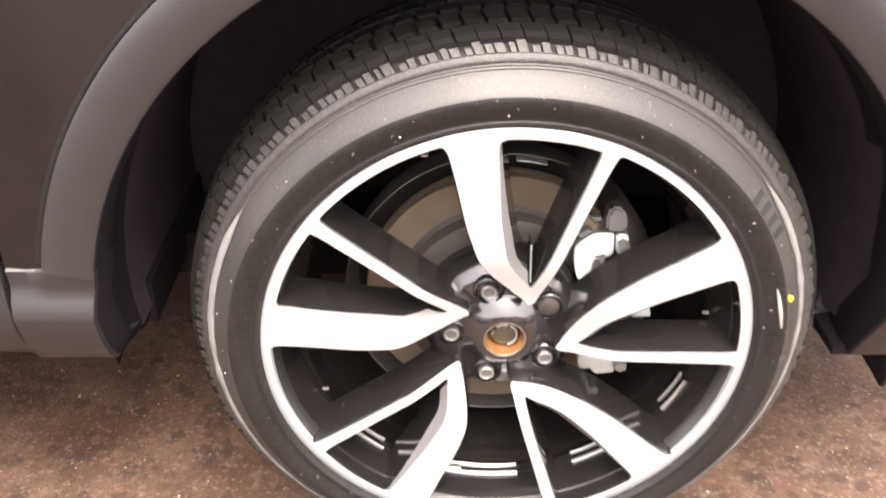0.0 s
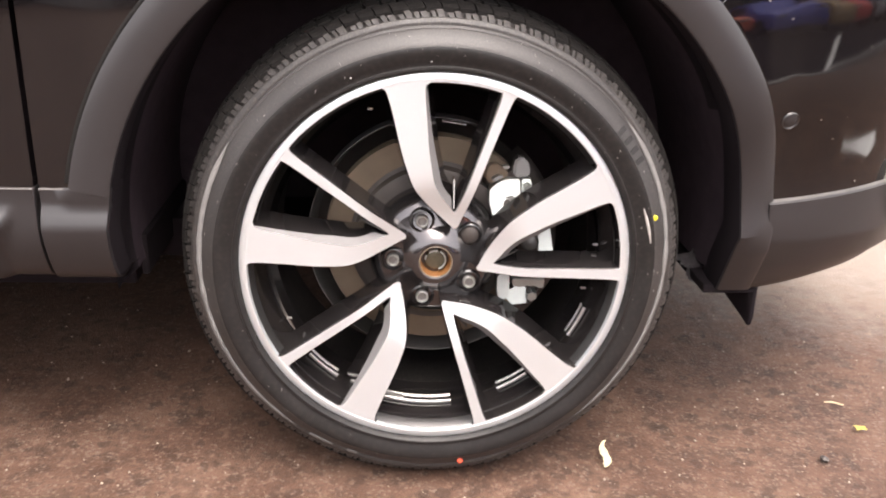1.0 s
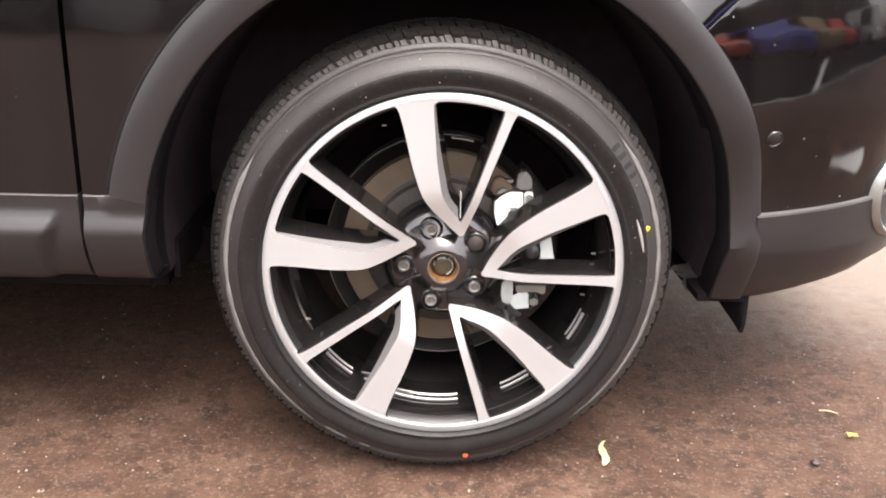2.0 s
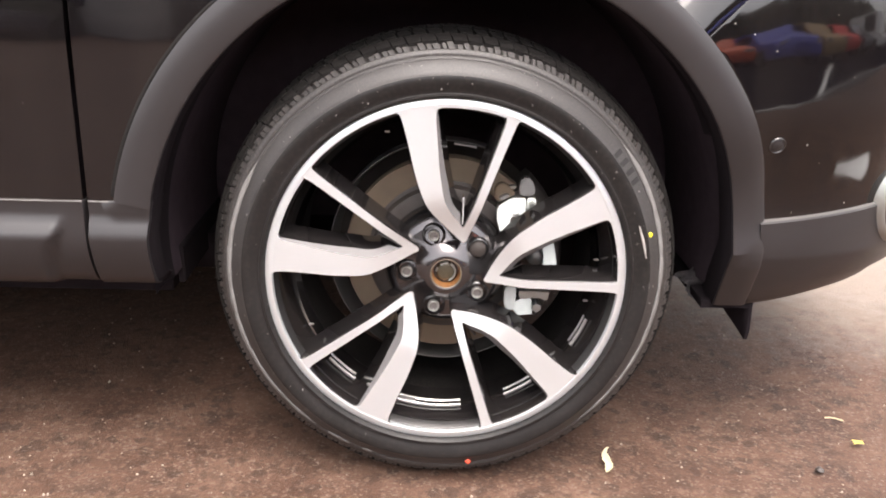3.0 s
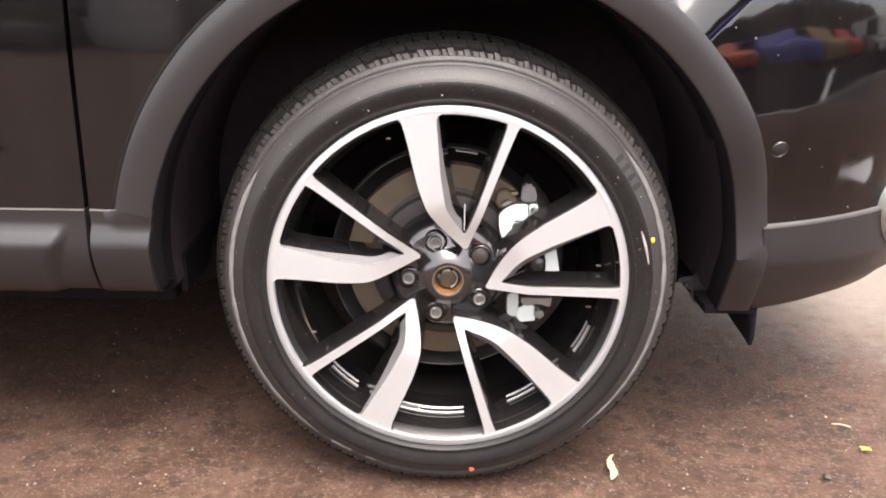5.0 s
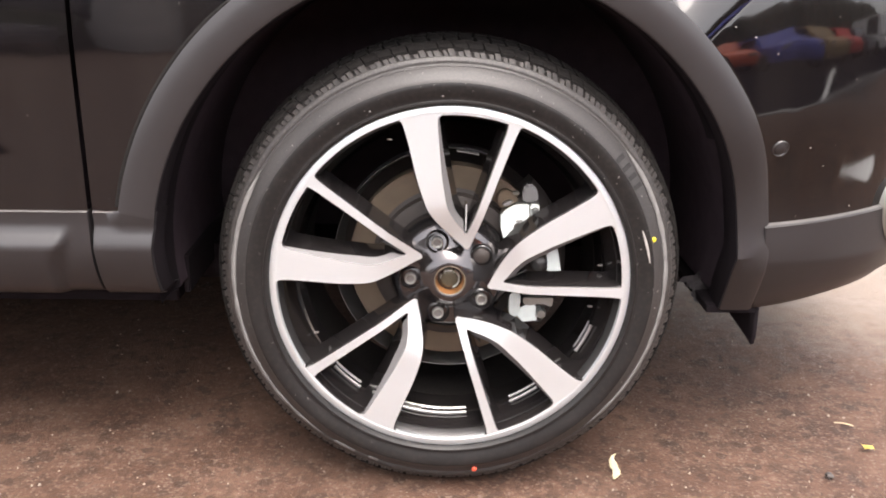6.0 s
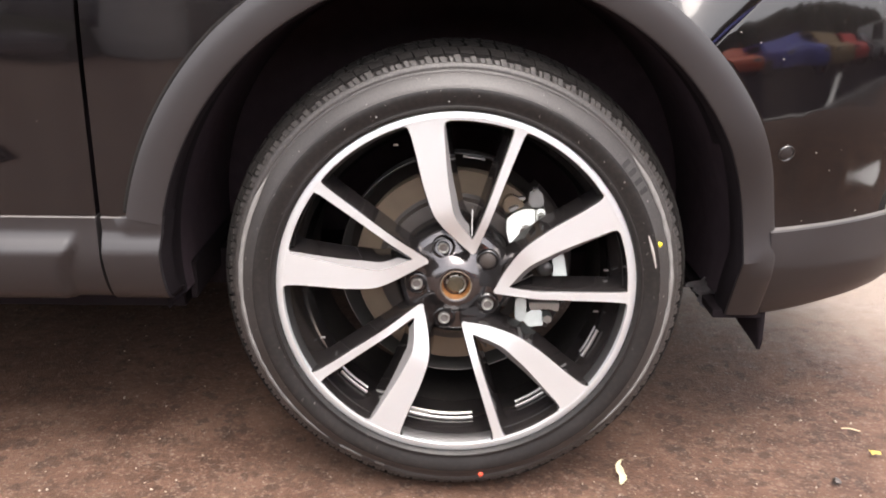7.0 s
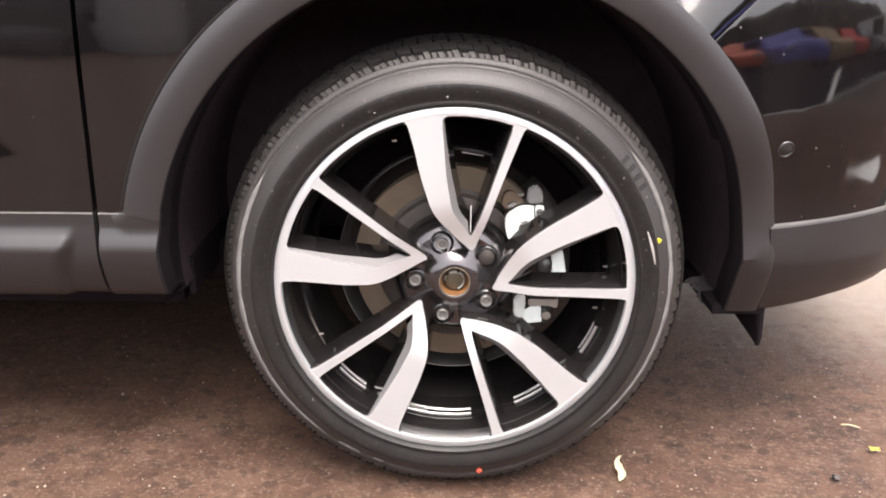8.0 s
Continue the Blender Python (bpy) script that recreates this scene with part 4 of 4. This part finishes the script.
    for name, x, z, r, y, mat in (("piston_housing", 0.1345, 0.0095, 0.0125, 0.070, NUT_DULL),):
        bm = lathe([(0.0, y), (r * 0.75, y + 0.001), (r, y + 0.005), (r, y + 0.012), (r * 0.9, y + 0.014), (r, y + 0.018), (r, y + 0.03)], 20)
        bmesh.ops.translate(bm, vec=(x, 0, z), verts=bm.verts)
        part(name, bm, mat, cal)
    for x, z, r in ((0.1240, 0.0930, 0.0062), (0.1390, -0.0645, 0.0078)):
        bm = lathe([(0.0, 0.054), (r * 0.85, 0.054), (r, 0.056), (r, 0.076)], 6, a0=30, a1=390)
        bmesh.ops.translate(bm, vec=(x, 0, z), verts=bm.verts)
        for f in bm.faces:
            f.smooth = False
        part("guide_bolt", bm, ZINC, cal)
    bm = lathe([(0.165, 0.160), (0.165, 0.164), (0.05, 0.166)], 64)
    shield = part("dust_shield", bm, CAST, car)
    shield.location = (0, 0, HUB)
    part("shield_rim", lathe([(0.165, 0.162), (0.1735, 0.150), (0.1750, 0.112), (0.1762, 0.1105), (0.1770, 0.113), (0.176, 0.145)], 96, 62, 300), NUT_DULL, shield, "folded rim of the dust shield")
    part("shield_tab", lathe([(0.1715, 0.104), (0.1722, 0.1025), (0.1735, 0.1025), (0.1742, 0.112)], 12, 76, 87), STEEL, shield, "bright edge of a shield tab")


build_brake()


# ---- small things on the ground ----
def build_leaf():
    rng = random.Random(3)
    rows = []
    for i in range(19):
        t = i / 18
        w = 0.0085 * math.sin(math.pi * min(1, t * 0.9 + 0.1)) ** 0.7 * (1.2 - 0.85 * t) + 0.0006
        bend = 0.012 * t * t + 0.0045 * math.sin(7 * t)
        z = 0.003 + 0.020 * t * math.sin(2.4 * t)
        rows.append([(bend + s * w * rng.uniform(0.75, 1.15), 0.066 * t, z + 0.45 * w * abs(s) ** 1.5 + 0.0012 * math.sin(11 * t + 2 * s)) for s in (-1, -0.5, 0, 0.5, 1)])
    bm = sheet(rows)
    bmesh.ops.solidify(bm, geom=bm.faces[:], thickness=-0.0006)
    ob = tagged(part("leaf", bm, LEAF), "pale yellow dry curled leaf on the tarmac", "leaf")
    ob.location = (0.266, 0.030, 0.0015)
    ob.scale = (0.8, 0.85, 0.8)


build_leaf()


def build_scrap():
    bm = bmesh.new()
    rows = [[(0.016 * t, 0.002 * math.sin(4 * t), 0.0005 + 0.002 * t), (0.016 * t, 0.007, 0.0035 + 0.001 * t), (0.015 * t, 0.014 - 0.003 * t, 0.002)] for t in (0, 0.3, 0.6, 1.0)]
    sheet(rows, bm=bm)
    bmesh.ops.solidify(bm, geom=bm.faces[:], thickness=-0.0006)
    ob = tagged(part("leaf_scrap", bm, SCRAP), "small yellow leaf scrap on the tarmac", "leaf")
    ob.location = (0.704, 0.122, 0.004)
    path = spline([(0, 0, 0.002), (0.014, 0.002, 0.003), (0.031, -0.001, 0.002)], 9)
    rows = [[(p.x, p.y + 0.0014 * math.cos(a), p.z + 0.0012 * math.sin(a)) for a in (0, 1.05, 2.1, 3.14, 4.2, 5.24)] for p in path]
    ob = tagged(part("twig", sheet(rows, closed_v=True), TWIG), "short pale twig on the tarmac", "twig")
    ob.matrix_basis = pose(0.692, 0.213, 0.002, 0, 0, -18)
    bm = bmesh.new()
    bmesh.ops.create_icosphere(bm, subdivisions=2, radius=0.007)
    for v in bm.verts:
        v.co *= 1 + 0.35 * noise.noise(v.co * 160)
        v.co.z *= 0.6
    ob = tagged(part("pebble", bm, CAST), "small dark pebble on the tarmac", "pebble")
    ob.location = (0.614, 0.048, 0.002)


def build_grit():
    """Loose grit scattered over the tarmac."""
    rng = random.Random(4)
    bm = bmesh.new()
    for _ in range(1800):
        x, y = rng.uniform(-1.1, 1.2), rng.uniform(-0.35, 1.1)
        if abs(x) < 0.12 and 0.0 < y < 0.25:
            continue
        r = 0.0005 + 0.0022 * rng.random() ** 4
        c = Vector((x, y, r * 0.3))
        v = [bm.verts.new(c + Vector((math.cos(a) * r * rng.uniform(0.7, 1.3), math.sin(a) * r * rng.uniform(0.7, 1.3), -0.4 * r))) for a in (0, 1.25, 2.5, 3.77, 5.0)]
        top = [bm.verts.new(p.co * 0.45 + c * 0.55 + Vector((0, 0, r * rng.uniform(0.5, 0.9)))) for p in v]
        for i in range(5):
            bm.faces.new((v[i], v[(i + 1) % 5], top[(i + 1) % 5], top[i]))
        bm.faces.new(top)
    tagged(part("grit", bm, STONE), "pale loose grit scattered on the tarmac", "grit", kind="stuff")


build_scrap(); build_grit()


# ---- what the paint mirrors: parking bays, parked cars, a house and hedges across the yard ----
def parked_car(name, paint, label, x, y, turn, long=4.2, high=1.5, boxy=0.0):
    """A parked car, nose to +x: body with glasshouse, windows, wheels, lamps."""
    ob = tagged(new(name), label, "car", group="cars parked across the yard")
    h = high
    low = [(-long / 2, 0.45), (-long / 2 + 0.05, 0.30), (long / 2 - 0.08, 0.26), (long / 2, 0.45), (long / 2 - 0.05, 0.72), (long / 2 - 0.25, 0.82), (long * 0.18, 0.95), (-long / 2 + 0.1, 0.98), (-long / 2, 0.85)]
    part("body", solid([(px, -0.85, pz) for px, pz in low], (0, 1, 0), 1.7, 0.06), paint, ob)
    nose = 0.18 + 0.22 * boxy
    top = [(long * nose, 0.94), (long * (nose - 0.14 + 0.06 * boxy), h - 0.04), (long * (nose - 0.18), h), (-long * (0.36 + 0.1 * boxy), h - 0.02), (-long * 0.46, 0.97)]
    part("roof", solid([(px, -0.72, pz) for px, pz in top], (0, 1, 0), 1.44, 0.05), paint, ob)
    dark = material(name + "_glass", (0.02, 0.022, 0.025), 0.08, coat=0.5, vary=0.1, bump=0.0, rough_vary=0.02)
    for side in (-1, 1):
        for a, b in ((0.0, 0.42), (0.50, 0.92))[1 if boxy else 0:]:
            x0, x1 = -long * 0.40 + (long * (nose + 0.34)) * a, -long * 0.40 + (long * (nose + 0.34)) * b
            part("window", solid([(x0, side * 0.722, 1.0), (x1, side * 0.722, 1.0), (x1 - 0.10, side * 0.722, h - 0.10), (x0 + 0.05, side * 0.722, h - 0.10)], (0, side, 0), 0.006, 0.002), dark, ob)
    for wx in (-long * 0.31, long * 0.31):
        for side in (-1, 1):
            bm = lathe([(0.0, 0.0), (0.2, 0.0), (0.22, -0.01), (0.30, -0.01), (0.32, 0.02), (0.32, 0.18), (0.0, 0.18)], 32)
            bmesh.ops.transform(bm, matrix=Matrix.Translation((wx, side * 0.87, 0.32)) @ Matrix.Diagonal((1, -side, 1, 1)), verts=bm.verts)
            part("car_wheel", bm, TREAD, ob)
    for side in (-1, 1):
        part("headlamp", box(long / 2 - 0.20, long / 2 - 0.03, side * 0.62 - 0.14, side * 0.62 + 0.14, 0.62, 0.76, 0.03), CHROME, ob)
    ob.matrix_basis = pose(x, y, 0, 0, 0, turn)
    return ob


RED_PAINT = material("red_car_paint", (0.65, 0.03, 0.02), 0.45, coat=0.15, vary=0.1, bump=0.0)
BLUE_PAINT = material("blue_car_paint", (0.05, 0.07, 0.42), 0.45, coat=0.15, vary=0.1, bump=0.0)
WHITE_PAINT = material("white_van_paint", (0.78, 0.78, 0.76), 0.3, coat=0.6, vary=0.05, bump=0.0)
PLASTER = material("pale_plaster", (0.62, 0.58, 0.55), 0.85, vary=0.35, scale=3, fine=60, bump=0.4, dist=0.004)
TAN_PAINT = material("tan_car_paint", (0.34, 0.22, 0.09), 0.45, coat=0.15, vary=0.1, bump=0.0)
GREY_PAINT = material("grey_car_paint", (0.10, 0.095, 0.11), 0.25, coat=0.8, vary=0.1, bump=0.0)
ORANGE_PAINT = material("orange_car_paint", (0.70, 0.10, 0.02), 0.45, coat=0.15, vary=0.1, bump=0.0)
parked_car("hatchback", ORANGE_PAINT, "orange red hatchback parked across the yard", 2.9, -8.0, 94, 3.9, 1.45)
parked_car("estate_car", BLUE_PAINT, "dark blue estate car parked across the yard", 4.9, -8.1, 88, 4.4, 1.48)
parked_car("saloon_car", TAN_PAINT, "tan saloon car parked across the yard", 6.9, -8.0, 91, 4.3, 1.42)
parked_car("hatchback", RED_PAINT, "red hatchback parked beside a tan saloon", 8.8, -8.0, 90, 3.9, 1.4)
parked_car("saloon_car", GREY_PAINT, "dark grey saloon car parked across the yard", 10.7, -7.9, 91, 4.3, 1.42)
parked_car("saloon_car", GREY_PAINT, "dark grey saloon car parked beside the house", -6.1, -7.5, 0, 4.3, 1.42)
parked_car("delivery_van", WHITE_PAINT, "plain white van parked across the yard", 12.9, -7.4, 92, 4.9, 2.0, 1.0)


def build_house():
    """A low pale plastered house across the yard, with windows and a doorway."""
    ob = tagged(new("house"), "low pale plastered house across the yard", "house")
    holes = [(-11.0, -9.4, 0.9, 2.1), (-8.2, -6.6, 0.9, 2.1), (-5.4, -4.1, 0.9, 2.1), (-3.3, -2.3, 0.0, 2.1), (-1.4, 0.1, 0.9, 2.1)]
    xs = sorted({-14.0, 1.2} | {v for h in holes for v in h[:2]})
    zs = [-0.02, 0.0, 0.9, 2.1, 2.5]
    bm = bmesh.new()
    for a, b in zip(xs, xs[1:]):
        for c, d in zip(zs, zs[1:]):
            if not any(h[0] <= a and b <= h[1] and h[2] <= c and d <= h[3] for h in holes):
                box(a, b, -10.3, -10.0, c, d, 0.0, bm)
    bmesh.ops.remove_doubles(bm, verts=bm.verts, dist=1e-4)
    part("wall", bm, PLASTER, ob)
    part("roof", solid([(-14.3, -9.7, 2.5), (-14.3, -14.5, 2.5), (-14.3, -12.1, 3.3)], (1, 0, 0), 15.8, 0.02), LOW_STONE, ob)
    part("rear_wall", box(-14, 1.2, -14.3, -14.0, -0.02, 2.5, 0.01), PLASTER, ob)
    glass = material("dark_window_glass", (0.015, 0.016, 0.02), 0.06, coat=0.5, vary=0.1, bump=0.0, rough_vary=0.02)
    for a, b, c, d in holes:
        win = part("window" if c else "house_door", box(a + 0.06, b - 0.06, -10.16, -10.14, c + 0.06 * (c > 0), d - 0.06, 0.002), glass, ob)
        bm = box(a, a + 0.06, -10.2, -10.1, c, d, 0.004)
        box(b - 0.06, b, -10.2, -10.1, c, d, 0.004, bm)
        box(a + 0.06, b - 0.06, -10.2, -10.1, d - 0.06, d, 0.004, bm)
        part("frame", bm, WHITE_PAINT, win)
    return ob


LOW_STONE = material("dark_low_stone", (0.020, 0.017, 0.018), 0.85, vary=0.4, scale=8, fine=60, bump=0.4, dist=0.004)
build_house()
HEDGE = material("dark_green_hedge", (0.030, 0.036, 0.018), 0.8, vary=0.6, scale=4, fine=30, bump=0.8, dist=0.02)
ROAD = material("dark_fresh_asphalt", (0.012, 0.011, 0.013), 0.95, spec=0.0, vary=0.3, scale=3, fine=200, bump=0.5, dist=0.002)
KERB = material("pale_kerb_stone", (0.24, 0.23, 0.22), 0.8, vary=0.25, scale=6, fine=120, bump=0.3)
EDGE = [(1.25, -1.45), (1.65, -1.68), (2.4, -2.45), (3.2, -3.02), (4.0, -3.02), (4.7, -2.5), (5.6, -2.05), (9.0, -1.6), (26.0, -1.3)]
bm = bmesh.new()
solid([(x, y, 0.006) for x, y in EDGE] + [(26.0, -12.2, 0.006), (1.25, -12.2, 0.006)], (0, 0, -1), 0.02, 0.0, bm)
tagged(part("road", bm, ROAD), "dark asphalt of the parking bays", "road", kind="structure")
rows = []
for p in spline([(x, y, 0.0) for x, y in EDGE[:8]], 41):
    rows.append([(p.x, p.y + d, z) for d, z in ((-0.07, -0.01), (-0.07, 0.030), (-0.055, 0.038), (0.055, 0.038), (0.07, 0.030), (0.07, -0.01))])
tagged(part("kerb", sheet(rows), KERB), "low pale kerb along the parking bays", "kerb", kind="structure")


def build_hedge(x0, x1, y, high, rough, label):
    """A dark hedge with an uneven front and top."""
    rows = []
    n = max(12, int((x1 - x0) / 0.2))
    for i in range(n + 1):
        x = x0 + (x1 - x0) * i / n
        end = min(1.0, 6 * i / n, 6 * (n - i) / n) ** 0.5
        row = []
        for q, (d, z) in enumerate(((0.0, -0.02), (0.1, 0.2), (0.1, 0.45), (0.0, 0.73), (-0.35, 0.96), (-0.8, 1.0), (-1.1, -0.02))):
            w = noise.noise((x * 1.3, q * 1.7, 0.5)) * (0.0 if z < 0 else rough)
            row.append((x, y + d + w, high * z * (0.55 + 0.45 * end if z > 0 else 1) + (w if z > 0.7 else 0)))
        rows.append(row)
    bm = sheet(rows)
    for r in (rows[0], rows[-1]):
        bm.faces.new([bm.verts.new(q) for q in r])
    return tagged(part("hedge", bm, HEDGE), label, "hedge")


build_hedge(1.4, 25.4, -12.4, 4.2, 0.35, "tall dark green hedge behind parked cars")
build_hedge(-14.0, -4.2, -8.9, 1.6, 0.25, "low dark green hedge before the house")
build_hedge(-2.4, 1.0, -8.9, 1.8, 0.3, "dark green bush beside the house wall")
# Unseen wall added beyond the car to keep light from under it.
tagged(part("far_light_block", box(-5.0, 0.75, 2.5, 2.7, -0.02, 0.75, 0.01), LOW_STONE), "low dark wall, out of view, added to block light under the car", "wall", kind="structure")
# White lines added out of view, shaped to give the bumper its white reflections.
LINE = material("white_line_paint", (0.72, 0.71, 0.69), 0.7, vary=0.15, scale=20, fine=200, bump=0.2)
for quad in ([(1.21, -0.170), (1.47, 0.005), (1.47, 0.08), (1.23, -0.08)], [(3.50, -3.20), (3.66, -3.14), (6.20, -5.30), (6.08, -5.40)]):
    z = 0.001 if quad[0][1] > -1 else 0.009
    tagged(part("mirrored_line", solid([(x, y, z) for x, y in quad], (0, 0, 1), 0.003), LINE), "white painted line added for its reflection in the bumper", "road marking", kind="structure")
